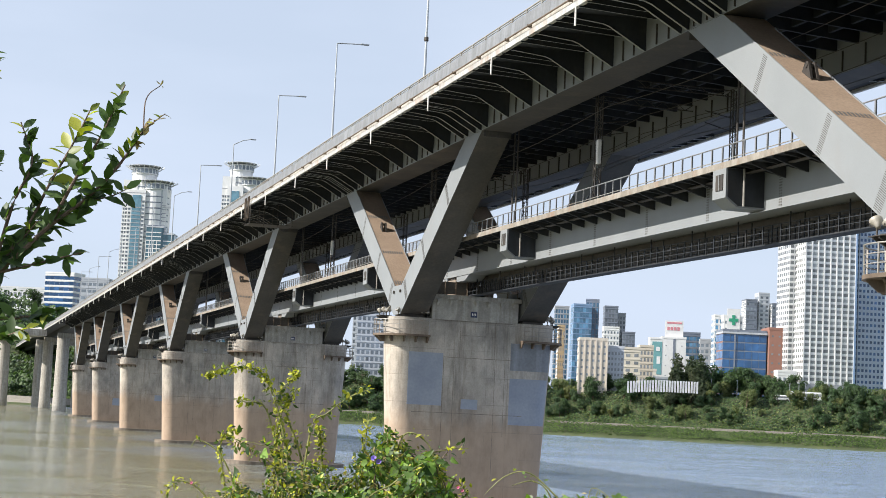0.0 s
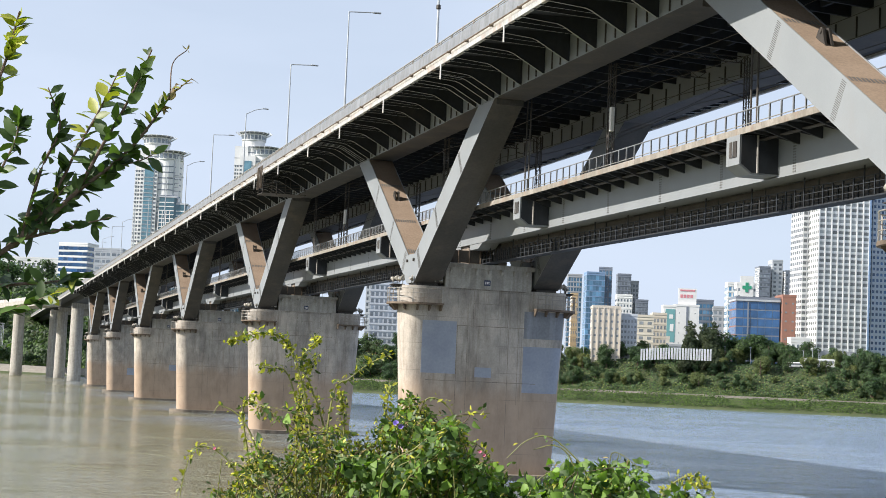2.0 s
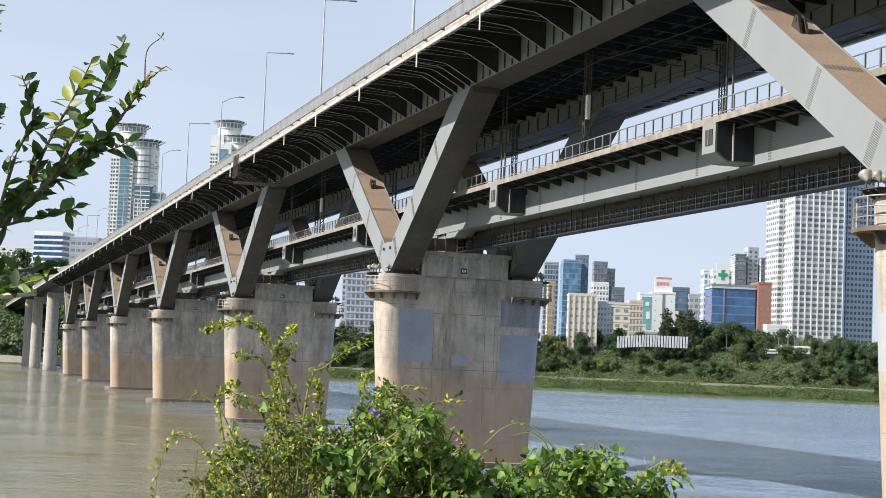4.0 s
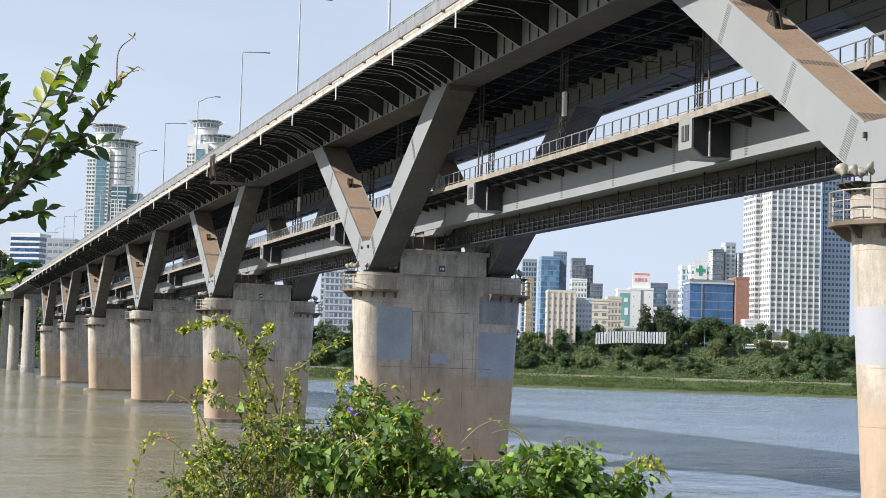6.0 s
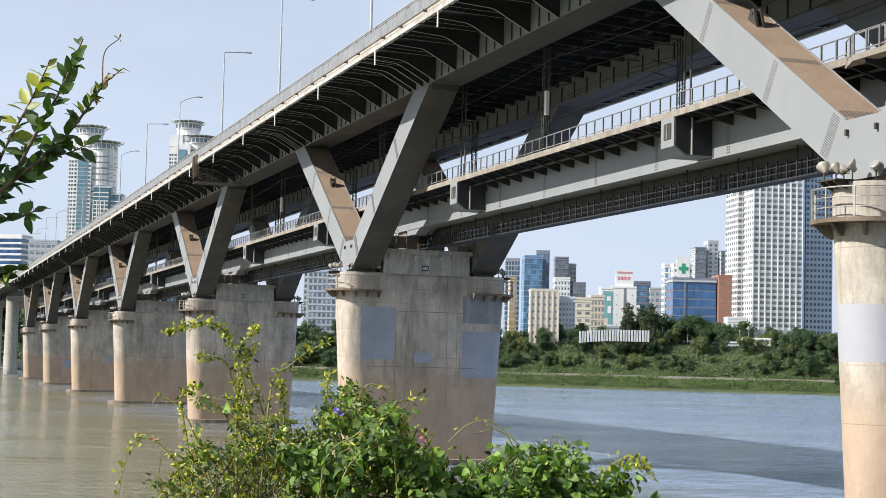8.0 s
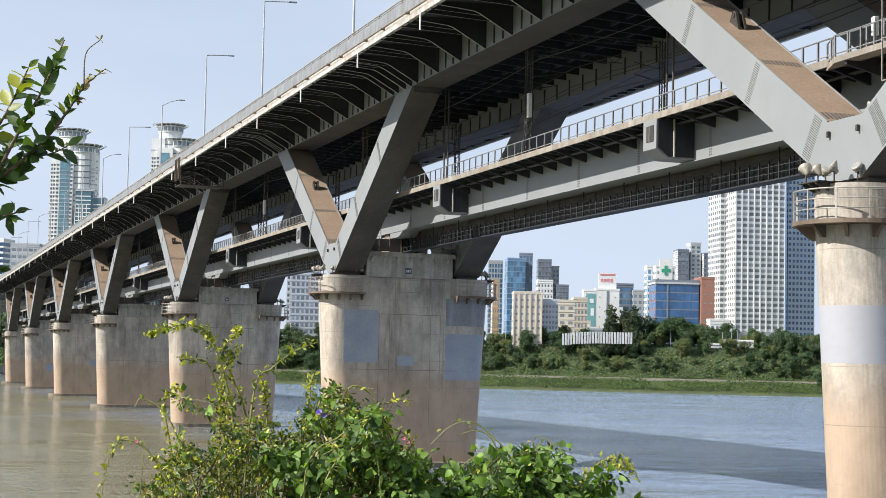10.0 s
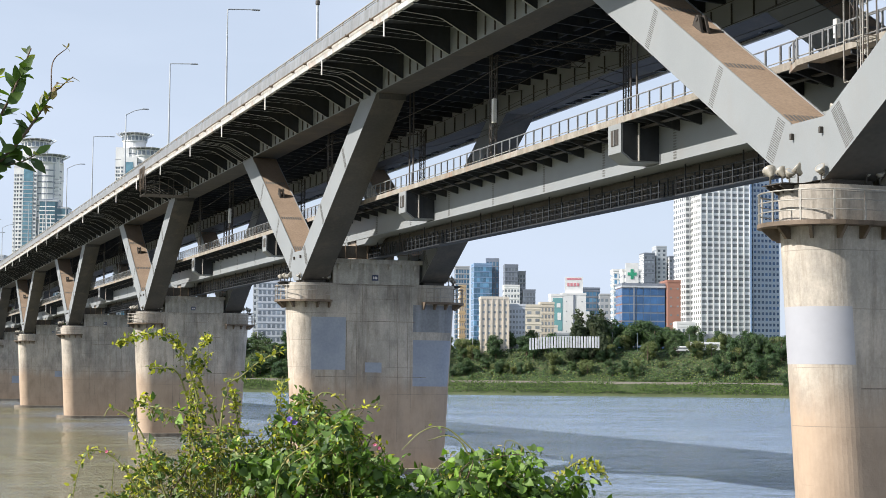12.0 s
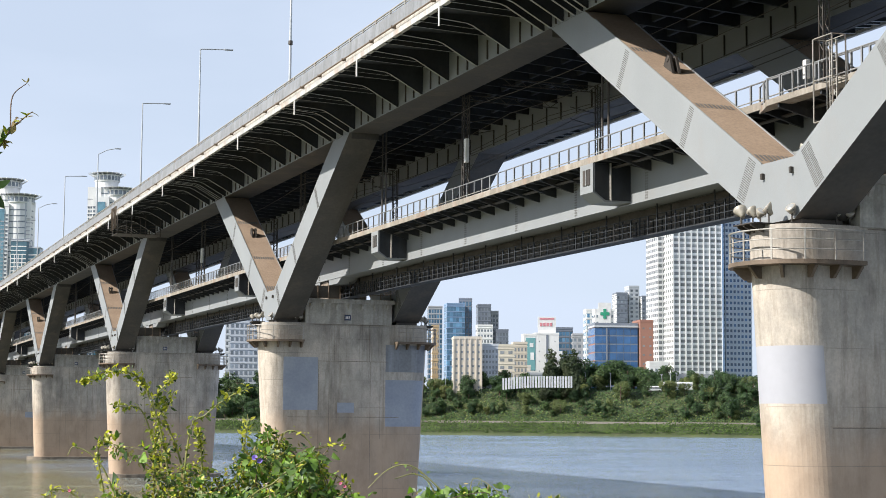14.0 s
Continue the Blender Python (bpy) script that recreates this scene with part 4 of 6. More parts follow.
part("wall_tie", boxed(0.0, 0.55, -0.06, 0.06, 0.5, 0.6), RAIL, lad)
# refuge platform bulging out beside the near pier
rf = thing("refuge_platform", "small railed refuge platform beside the rail walkway", "platform", "")
RIM = [(2.0, 5.4), (1.3, 3.7), (1.3, -3.7), (2.0, -5.4)]
part("deck_plate", prism(RIM, "z", 20.66, 20.9), LOW_EDGE, rf, "rust-streaked pale platform edge")
for z, r in ((21.02, 0.025), (21.78, 0.03)):
    part("handrail", tube([(x + 0.04, y, z) for x, y in RIM], r, 6), PARAPET, rf)
for (xa, ya), (xb, yb) in zip(RIM, RIM[1:]):
    n_ = max(2, round(abs(yb - ya) / 0.95))
    for i in range(n_):
        t = i / n_
        part("post", boxed(-0.03, 0.03, -0.04, 0.04, 20.9, 21.8), PARAPET, rf).matrix_basis = pose(xa + (xb - xa) * t + 0.04, ya + (yb - ya) * t, 0)
for y in (-3.0, 0.0, 3.0):
    part("bracket", prism([(1.4, 20.5), (4.0, 19.9), (4.0, 20.66), (1.4, 20.66)], "y", y - 0.06, y + 0.06), SHADED_UNDER, rf)
pm = copy_thing(mast, pose(1.6, 0.0, 20.9) @ Matrix.Diagonal((0.8, 0.8, 1.1, 1)))
eb = thing("signal_box", "pale metal signal box on the refuge platform", "cabinet", "", (1.75, 1.5, 20.9))
part("housing", bevelled(-0.1, 0.1, -0.12, 0.12, 0.5, 1.25, 0.02), WHITE, eb)
part("stand", boxed(-0.04, 0.04, -0.04, 0.04, 0, 0.5), RAIL, eb)

# ---- work platform slung from the deck edge ----
sc = thing("hanging_scaffold", "rusty tube scaffold slung under the deck edge", "scaffold", "", (0, 122, 0))
part("platform", boxed(-5.5, -0.7, -1.6, 1.6, 26.75, 26.80), DARK, sc)
for x in (-5.4, -3.9, -2.4, -0.8):
    for y in (-1.5, 1.5):
        part("standard", tube([(x, y, 26.6), (x, y, 28.95)], 0.035, 6), DARK, sc)
for h in (0.5, 1.0):
    for y in (-1.5, 1.5):
        part("ledger", tube([(-5.5, y, 26.8 + h), (-0.7, y, 26.8 + h)], 0.03, 6), DARK, sc)
for y in (-1.3, -0.5, 0.5, 1.3):
    part("edge_board", boxed(-5.62, -5.5, y - 0.05, y + 0.05, 27.3, 29.7), RUST_RAIL, sc)


# ---- street lamps on the upper deck ----
def build_lamp(curved, height, label):
    s = thing("street_lamp", label, "street lamp", "street lamps on the deck")
    part("base", bevelled(-0.17, 0.17, -0.17, 0.17, 0, 0.4, 0.03), POLE, s)
    part("pole", tube([(0, 0, 0.3), (0, 0, height)], 0.10, 10, 0.055), POLE, s)
    if height > 12:
        part("collar", turned([(0.14, 3.9), (0.16, 3.95), (0.16, 4.15), (0.14, 4.2)], 12), DARK, s)
    end = (2.0, 0, height + 0.75) if curved else (2.2, 0, height + 0.12)
    arm = part("arm", tube([(0, 0, height - 0.05), (0.12, 0, height), (1.0, 0, height + (0.5 if curved else 0.05)), end], 0.05, 8), POLE, s)
    part("lamp_head", bevelled(end[0] - 0.1, end[0] + 0.65, -0.13, 0.13, end[2] - 0.06, end[2] + 0.07, 0.04), POLE, arm)
    return s


LX = EDGE_X + 0.62
straight = build_lamp(False, 9.4, "slender grey street lamp with a straight arm")
curve = build_lamp(True, 8.6, "slender grey street lamp with an upswept arm")
tall = build_lamp(False, 14.0, "tall grey lamp mast with a dark collar")
tall.matrix_basis = pose(LX, 55.0, 29.5)
straight.matrix_basis = pose(LX, 84.3, 29.5) @ Matrix.Diagonal((1, 1, 1.03, 1))
copy_thing(straight, pose(LX, 111.4, 29.5))
curve.matrix_basis = pose(LX, 139.7, 29.5)
for i in range(9):
    copy_thing(curve if i % 2 else straight, pose(LX, 167.8 + 28 * i, 29.5))
for i in range(6):
    copy_thing(curve, pose(FAR_X - 0.6, 330 + 34 * i, 29.5, 0, 0, 180))


# ---- trees and undergrowth ----
rng = np.random.default_rng(7)


def clump_faces(centres, sizes, normals):
    """Small bent leaf sprays at the given places."""
    verts, faces = [], []
    for c, s, nrm in zip(centres, sizes, normals):
        nv = Vector(nrm).normalized()
        t = nv.orthogonal().normalized()
        t = Matrix.Rotation(rng.uniform(0, 6.28), 3, nv) @ t
        b = nv.cross(t)
        c = Vector(c)
        i = len(verts)
        w = rng.uniform(0.45, 0.8)
        verts += [tuple(c - t * s), tuple(c + b * s * w + nv * s * 0.2), tuple(c + t * s), tuple(c - b * s * w + nv * s * 0.15), tuple(c + nv * s * 0.35)]
        faces += [(i, i + 1, i + 4), (i + 1, i + 2, i + 4), (i + 2, i + 3, i + 4), (i + 3, i, i + 4)]
    return verts, faces


def crown_points(lobes, count):
    cs, ss, ns = [], [], []
    vol = np.array([r[3] ** 2 for r in lobes])
    for k in rng.choice(len(lobes), count, p=vol / vol.sum()):
        x, y, z, r, flat = lobes[k]
        d = rng.normal(size=3)
        d /= np.linalg.norm(d)
        rad = r * (0.62 + 0.45 * rng.random()) * (0.85 + 0.3 * rng.random())
        cs.append((x + d[0] * rad, y + d[1] * rad, z + d[2] * rad * flat))
        ss.append(rng.uniform(0.16, 0.36))
        ns.append(d + rng.normal(size=3) * 0.5 + np.array([0, 0, 0.5]))
    return cs, ss, ns


def build_tree(kind, height, label):
    t = thing("tree", label, "tree", "trees on the far bank")
    bm = bmesh.new()
    add_tube(bm, [(0, 0, -0.6), (0.05, 0.02, height * 0.25), (-0.05, 0.05, height * 0.55), (0.0, 0.0, height * 0.85)], height * 0.028, 7, height * 0.008)
    lobes = []
    if kind == "broad":
        for i in range(13):
            a, r = rng.uniform(0, 6.28), height * rng.uniform(0.06, 0.27)
            z = height * rng.uniform(0.30, 0.86)
            lobes.append((math.cos(a) * r, math.sin(a) * r, z, height * rng.uniform(0.12, 0.2), 0.85))
    elif kind == "conifer":
        for i in range(12):
            f = i / 11
            lobes.append((rng.normal() * 0.04 * height, rng.normal() * 0.04 * height, height * (0.2 + 0.76 * f), height * (0.15 * (1 - f) + 0.065), 0.8))
    else:
        for i in range(10):
            a, r = rng.uniform(0, 6.28), height * rng.uniform(0.1, 0.34)
            lobes.append((math.cos(a) * r, math.sin(a) * r, height * rng.uniform(0.25, 0.8), height * rng.uniform(0.13, 0.2), 1.25))
    for x, y, z, r, fl in lobes[:7]:
        add_tube(bm, [(0, 0, max(0.3, z - height * 0.25)), (x * 0.5, y * 0.5, z - height * 0.1), (x, y, z)], height * 0.011, 5, height * 0.004)
    put("trunk", bm, BARK, t)
    v, f = clump_faces(*crown_points(lobes, 2000))
    tagged(cloud("crown", v, f, {"broad": FAR_LEAF, "conifer": PINE_LEAF, "willow": WILLOW_LEAF}[kind], t))
    return t


TREES = [build_tree("broad", 8.0, "leafy dark green broadleaf tree"), build_tree("broad", 8.0, "leafy mid-green broadleaf tree"), build_tree("broad", 8.0, "dense green broadleaf tree on the bank"),
         build_tree("conifer", 9.0, "dark tapering conifer in the grove"), build_tree("willow", 7.0, "pale drooping willow on the embankment")]
placed = set()


def plant(i, x, y, scale):
    m = Matrix.Translation((x, y, ground_height(x, y) - 0.15)) @ Matrix.Rotation(rng.uniform(0, 6.28), 4, "Z") @ Matrix.Diagonal((scale * rng.uniform(0.9, 1.25), scale * rng.uniform(0.9, 1.25), scale, 1))
    if i not in placed:
        TREES[i].matrix_basis = m
        placed.add(i)
    else:
        c = copy_thing(TREES[i], m)
        c.matrix_basis = m


for j in range(230):                      # the wooded slope along the far bank
    a, s = rng.uniform(-215, 40), rng.uniform(529, 556)
    p = BANK * s + ALONG * a
    plant(int(rng.choice([0, 1, 2, 2, 4])), p.x, p.y, rng.uniform(0.36, 0.7) if s < 540 else rng.uniform(0.5, 1.05))
def slope_spot(u, s):
    """The place on the far bank s metres along its inland normal, in the city's column u."""
    return city(u, (s - (EYE + SIDE * u).dot(BANK)) / FORE.dot(BANK))


for j in range(34):                       # the tall grove at the top of the slope
    u = rng.uniform(81, 122)
    p = slope_spot(u, rng.uniform(553, 580))
    plant(int(rng.choice([0, 1, 2, 0, 2])), p.x, p.y, rng.uniform(1.05, 1.6) * (1.0 if u < 106 else 0.85))
for j in range(16):
    p = city(rng.uniform(68, 86), rng.uniform(603, 614))
    plant(3, p.x, p.y, rng.uniform(1.3, 1.8))
for j in range(26):
    p = city(rng.uniform(112, 180), rng.uniform(560, 610))
    plant(int(rng.choice([0, 1, 2])), p.x, p.y, rng.uniform(0.7, 1.05))
for u, d, s in ((86, 543, 0.75), (99, 541, 1.05), (102, 543, 0.9), (116, 543, 0.95), (122, 544, 0.7), (75, 545, 0.6), (62, 546, 0.6), (130, 542, 0.7)):
    p = slope_spot(u, d)
    plant(4, p.x, p.y, s)
for j in range(22):                       # seen between the piers
    p = city(rng.uniform(-66, -20), rng.uniform(610, 650))
    plant(int(rng.choice([0, 1, 2])), p.x, p.y, rng.uniform(0.7, 1.1))
for j in range(16):                       # scrub trees below the fence
    p = slope_spot(rng.uniform(29, 80), rng.uniform(554, 562))
    plant(int(rng.choice([0, 1, 2, 4])), p.x, p.y, rng.uniform(0.38, 0.58))
for u, d, s in ((34, 605, 0.75), (45, 603, 0.7), (40, 606, 0.6), (58, 607, 0.9)):
    p = city(u, d)
    plant(1, p.x, p.y, s)
for j in range(24):                      # the hill beyond the bridge's far end
    p = city(rng.uniform(-345, -185), rng.uniform(800, 985))
    plant(int(rng.choice([0, 1, 2])), p.x, p.y, rng.uniform(1.6, 2.4))
for j in range(20):
    p = city(rng.uniform(-235, -150), rng.uniform(720, 800))
    plant(int(rng.choice([0, 1, 2])), p.x, p.y, rng.uniform(0.6, 1.1))


def undergrowth(name, count, a0, a1, s0, s1, lo, hi, mat, label, lift):
    cs, ss, ns = [], [], []
    for _ in range(count):
        a, s = rng.uniform(a0, a1), rng.uniform(s0, s1)
        p = BANK * s + ALONG * a
        lump = max(0.0, noise.noise(Vector((p.x * 0.13, p.y * 0.13, 1.7))) + 0.25)
        cs.append((p.x, p.y, ground_height(p.x, p.y) + rng.random() * (0.25 + lift * lump)))
        ss.append(rng.uniform(lo, hi))
        ns.append((rng.normal() * 0.6 - 0.3, rng.normal() * 0.6 - 0.4, 0.8))
    v, f = clump_faces(cs, ss, ns)
    tagged(cloud(name, v, f, mat), label, "undergrowth", kind="stuff")


undergrowth("undergrowth", 30000, -240, 60, 526, 560, 0.25, 0.6, FAR_LEAF, "dense green scrub on the far embankment", 1.5)
undergrowth("scrub", 6000, -240, 60, 526, 545, 0.25, 0.5, WILLOW_LEAF, "paler scrub among the far undergrowth", 1.8)
undergrowth("grass", 22000, -240, 60, 510.6, 520.8, 0.2, 0.45, GRASS, "rank grass along the far waterline", 1.7)
undergrowth("meadow", 9000, -240, 60, 524.8, 534, 0.2, 0.5, GRASS, "grass strip beside the promenade", 1.0)
undergrowth("shore_grass", 7000, -420, -235, 602, 650, 0.3, 0.8, GRASS, "rough grass on the far shore", 1.2)


def hill_wood(count):
    """The canopy of the wooded hill, too dense to count."""
    cs, ss, ns = [], [], []
    for _ in range(count):
        p = city(rng.uniform(-360, -120), rng.uniform(700, 1000))
        if p.dot(BANK) < 625:
            continue
        lump = max(0.0, noise.noise(Vector((p.x * 0.05, p.y * 0.05, 9.1))) + 0.45)
        cs.append((p.x, p.y, ground_height(p.x, p.y) + (0.15 + 0.85 * rng.random()) * 11 * lump))
        ss.append(rng.uniform(0.8, 1.9))
        ns.append((rng.normal() * 0.7 - 0.3, rng.normal() * 0.7 - 0.5, 0.7))
    v, f = clump_faces(cs, ss, ns)
    tagged(cloud("woodland", v, f, FAR_LEAF), "dense dark green woodland on the hillside", "woodland", kind="stuff")


hill_wood(26000)


# ---- the city on the far bank ----
def wall_paint(name, c, rough=0.8):
    return surface(name, tuple(v * 0.88 for v in c), c, rough, scale=0.06, fine=0.9, bump=0.02, grain_amount=0.10)


FACADE = {k: wall_paint("facade_" + k, c) for k, c in dict(white=(0.76, 0.76, 0.745), cream=(0.66, 0.60, 0.50), beige=(0.60, 0.535, 0.44), flank=(0.46, 0.52, 0.60), grey=(0.38, 0.39, 0.41), slate=(0.19, 0.215, 0.26),
          brick=(0.30, 0.15, 0.11), teal=(0.16, 0.36, 0.37), blue=(0.22, 0.33, 0.50), orange=(0.46, 0.34, 0.20), pale=(0.48, 0.505, 0.535)).items()}
PANE = {"dark": glass_material("window_glass", (0.20, 0.215, 0.225)), "blue": glass_material("blue_curtain_glass", (0.030, 0.100, 0.24)), "pale": glass_material("pale_window_glass", (0.27, 0.285, 0.28), 0.15), "teal": glass_material("teal_glass", (0.12, 0.245, 0.31)),
        "sky": glass_material("sky_glass", (0.10, 0.225, 0.36)), "grey": glass_material("grey_glass", (0.17, 0.20, 0.23))}


def building(label, u, d, width, depth, z0, z1, turn=0.0, floors=10, cols=6, wall="white", pane="dark", fill=(0.6, 0.55), side_cols=None, side_wall=None, bands=True, piers=False, plant_room=False):
    p = city(u, d)
    b = thing("apartment_tower" if z1 - z0 > 40 else "building", label, "building", "", (p.x, p.y, 0))
    b.rotation_euler = (0, 0, radians(-17.5 + turn))
    hw, hd = width / 2, depth / 2
    bm = boxed(-hw, hw, -hd, hd, z0 - 5, z1)
    mats = [FACADE[wall], FACADE[side_wall or wall]]
    if side_wall:
        for f in bm.faces:
            if abs(f.calc_center_median().x) > hw * 0.9:
                f.material_index = 1
    part("wall", bm, mats, b)
    part("parapet", prism([(-hw - 0.15, -hd - 0.15), (hw + 0.15, -hd - 0.15), (hw + 0.15, hd + 0.15), (-hw - 0.15, hd + 0.15)], "z", z1, z1 + 1.0), FACADE[wall], b)
    if plant_room:
        part("plant_room", boxed(-hw * 0.45, hw * 0.3, -hd * 0.5, hd * 0.5, z1 + 1.0, z1 + 4.2), FACADE["grey" if wall == "white" else wall], b)
    fh = (z1 - z0 - 1.0) / floors
    side_cols = side_cols or max(2, int(cols * depth / width))
    sides = [(cols, width, lambda x, o: (x, -hd - o), 0), (side_cols, depth, lambda x, o: (hw + o, x), 1), (side_cols, depth, lambda x, o: (-hw - o, -x), 2)]
    total = sum(s[0] for s in sides) * floors
    joined = bmesh.new() if total > 130 else None
    cache = {}
    for count, span, at, key in sides:
        cw = span / count
        for j in range(count):
            x = -span / 2 + (j + 0.5) * cw
            px_, py_ = at(x, 0.0)
            for i in range(floors):
                zc = z0 + (i + 0.52) * fh
                w2, h2 = cw * fill[0] / 2, fh * fill[1] / 2
                if joined is not None:
                    if key == 0:
                        add_box(joined, px_ - w2, px_ + w2, py_ - 0.06, py_ + 0.1, zc - h2, zc + h2)
                    else:
                        add_box(joined, px_ - 0.06, px_ + 0.06, py_ - w2, py_ + w2, zc - h2, zc + h2)
                else:
                    m = pose(px_, py_, zc)
                    if key not in cache:
                        wb_ = boxed(-w2, w2, -0.06, 0.1, -h2, h2) if key == 0 else boxed(-0.06, 0.06, -w2, w2, -h2, h2)
                        cache[key] = part("window", wb_, PANE[pane], b)
                        cache[key].matrix_basis = m
                    else:
                        share(cache[key], "window", b, m)
    if joined is not None:
        me = bpy.data.meshes.new("window_grid")
        joined.to_mesh(me)
        joined.free()
        me.materials.append(PANE[pane])
        g = new("window_grid", me)
        g.parent = b
        tagged(g, kind="stuff")
    if bands:
        bm = bmesh.new()
        for i in range(floors + 1):
            z = z0 + i * fh
            add_box(bm, -hw - 0.14, hw + 0.14, -hd - 0.14, hd + 0.14, z - fh * 0.07, z + fh * 0.07)
        tagged(part("floor_band", bm, FACADE[wall], b), kind="stuff")
    if piers:
        bm = bmesh.new()
        for j in range(cols + 1):
            x = -hw + j * width / cols
            add_box(bm, x - 0.22, x + 0.22, -hd - 0.3, -hd, z0, z1)
        tagged(part("pilaster", bm, FACADE[wall], b), kind="stuff")
    return b


G = 16.0
# the white residential tower and its darker neighbours
tw = building("tall white apartment tower with a grid of dark windows", 147.5, 705, 22, 20, G, 128, 8, 46, 8, "white", "pale", (0.70, 0.54), 8, "white", True, True)
building("slim pale apartment tower stepped back", 136.4, 714, 8, 16, G, 91, 8, 31, 4, "white", "dark", (0.78, 0.58), 6)
building("blue-grey flank of a residential tower", 167.5, 712, 12, 16, G, 124, 8, 44, 7, "flank", "blue", (0.58, 0.5), 5, "flank", True)
part("corner_fin", boxed(10.8, 11.6, -10.6, -9.9, G, 130), FACADE["blue"], tw, "pale blue corner strip")
part("podium", boxed(-11.6, 11.6, -10.6, 10, G - 2, G + 9), FACADE["grey"], tw, "grey stone podium")
# the office with blue glass and a brick flank
of = building("office block of blue curtain glass", 116.3, 722, 19, 16, G, 46.5, 2, 8, 6, "slate", "blue", (0.95, 0.84), 5, "brick", False)
bw = building("red-brick wing of the office block", 129.5, 720, 6, 16, G, 48, 2, 8, 2, "brick", "dark", (0.3, 0.2), 4, None, False)
part("cornice", boxed(-9.8, 9.8, -8.5, 8.5, 45.6, 46.4), FACADE["pale"], of, "pale cornice line")
part("mullion", boxed(-4.6, -4.0, -8.35, -8.0, G, 46.5), FACADE["slate"], of, "dark vertical mullion")
building("pair of dark-striped apartment slabs", 182, 1100, 7.5, 14, G, 88, 3, 24, 3, "slate", "grey", (0.5, 0.5), 4, "white")
building("tall grey apartment slab on the skyline", 191, 1104, 7, 14, G, 93, 3, 26, 2, "pale", "grey", (0.5, 0.5), 4)
building("dark apartment slab on the skyline", 199, 1100, 7, 14, G, 86, 3, 24, 3, "slate", "grey", (0.5, 0.5), 4, "white")
cb = building("white block with a green cross sign", 124.5, 802, 9.5, 9, G, 58, 0, 12, 3, "white", "grey", (0.6, 0.4), 3, None, False)
sg = part("roof_sign", boxed(-3.2, 3.2, -4.75, -4.2, 50.5, 62.0), FACADE["white"], cb, "white hoarding with a green cross")
gm = surface("sign_green", (0.03, 0.28, 0.16), (0.04, 0.34, 0.20), 0.6)
part("cross", prism([(-0.75, 54.2), (0.75, 54.2), (0.75, 55.8), (2.2, 55.8), (2.2, 57.3), (0.75, 57.3), (0.75, 58.9), (-0.75, 58.9), (-0.75, 57.3), (-2.2, 57.3), (-2.2, 55.8), (-0.75, 55.8)], "y", -4.95, -4.76), gm, sg, "green cross")
building("narrow green and white tower block", 126, 852, 7, 10, G, 61, 0, 14, 3, "white", "sky", (0.55, 0.6), 3)
ws = building("white office with a rooftop sign", 96, 802, 11.5, 11, G, 46, 0, 6, 3, "white", "grey", (0.12, 0.1), 3, None, False)
part("lower_wing", boxed(-8.5, 7.5, -5.4, 5, G, 38), FACADE["white"], ws)
hs = part("roof_sign", boxed(-4.4, 4.4, -4.2, -3.6, 47, 54.8), FACADE["white"], ws, "white rooftop sign with red lettering bars")
rm_ = surface("sign_red", (0.60, 0.22, 0.26), (0.66, 0.28, 0.30), 0.6)
for x0, x1, za, zb in ((-3.6, 3.6, 53.4, 54.2), (-3.4, -2.2, 50.2, 51.8), (-1.8, -0.6, 50.2, 51.8), (-0.2, 1.0, 50.2, 51.8), (1.4, 2.6, 50.2, 51.8)):
    part("lettering_bar", boxed(x0, x1, -4.3, -4.21, za, zb), rm_, hs)
part("wall_strip", boxed(-0.5, 0.5, -5.7, -5.5, 30, 46), FACADE["slate"], ws, "dark vertical window strip")
tl = building("teal clad shop block with pale lettering", 85.5, 782, 6.2, 9, G, 44.5, 0, 8, 3, "white", "grey", (0.2, 0.2), 3, "white", False)
part("sign_panel", boxed(-2.0, 2.6, -4.62, -4.5, 28, 43.5), FACADE["teal"], tl, "tall teal sign panel")
for x0, x1, za, zb in ((-0.2, 1.6, 39, 41), (0.2, 1.9, 33, 36.5)):
    part("lettering_bar", boxed(x0, x1, -4.72, -4.52, za, zb), FACADE["white"], tl)
building("dark glazed office behind the shops", 117, 905, 10, 14, G, 54, 4, 11, 5, "slate", "sky", (0.8, 0.6), 4)
building("grey office slab behind the shops", 126, 890, 10, 12, G, 50, -5, 10, 4, "grey", "grey", (0.6, 0.5), 4)
building("low glazed hall with blue panes", 107, 760, 14, 10, G, 31, 0, 4, 6, "pale", "sky", (0.85, 0.6), 3)
building("beige apartment block with projecting stair towers", 44.2, 622, 10.5, 12, G, 35.5, 0, 7, 5, "beige", "dark", (0.34, 0.3), 4, None, False, True)
# the beige block's shaded side, built as a separate grey-coloured wing
building("grey apartment wing painting the beige block's shaded side", 52.3, 626, 7.4, 13, G, 33, 0, 8, 6, "pale", "dark", (0.6, 0.5), 4)
building("cream walk-up flats near the river", 66.5, 702, 7, 10, G, 36, 0, 6, 2, "cream", "dark", (0.5, 0.4), 3)
building("small cream office block near the river", 74.6, 722, 6, 10, G, 38, 0, 7, 4, "beige", "dark", (0.5, 0.5), 3)
building("blue glass office tower on the skyline", 63.5, 1000, 11, 14, G, 73, 4, 17, 6, "blue", "sky", (0.9, 0.8), 5)
building("grey-blue glass tower on the skyline", 71, 1012, 8, 14, G, 77, -4, 18, 4, "slate", "sky", (0.6, 0.8), 5)
building("dark slab tower on the skyline", 85.5, 1052, 8.5, 14, G, 76, 0, 20, 4, "slate", "grey", (0.6, 0.6), 4)
building("grey tower block on the skyline", 92, 1056, 6, 14, G, 72, 0, 19, 3, "grey", "grey", (0.6, 0.6), 4)
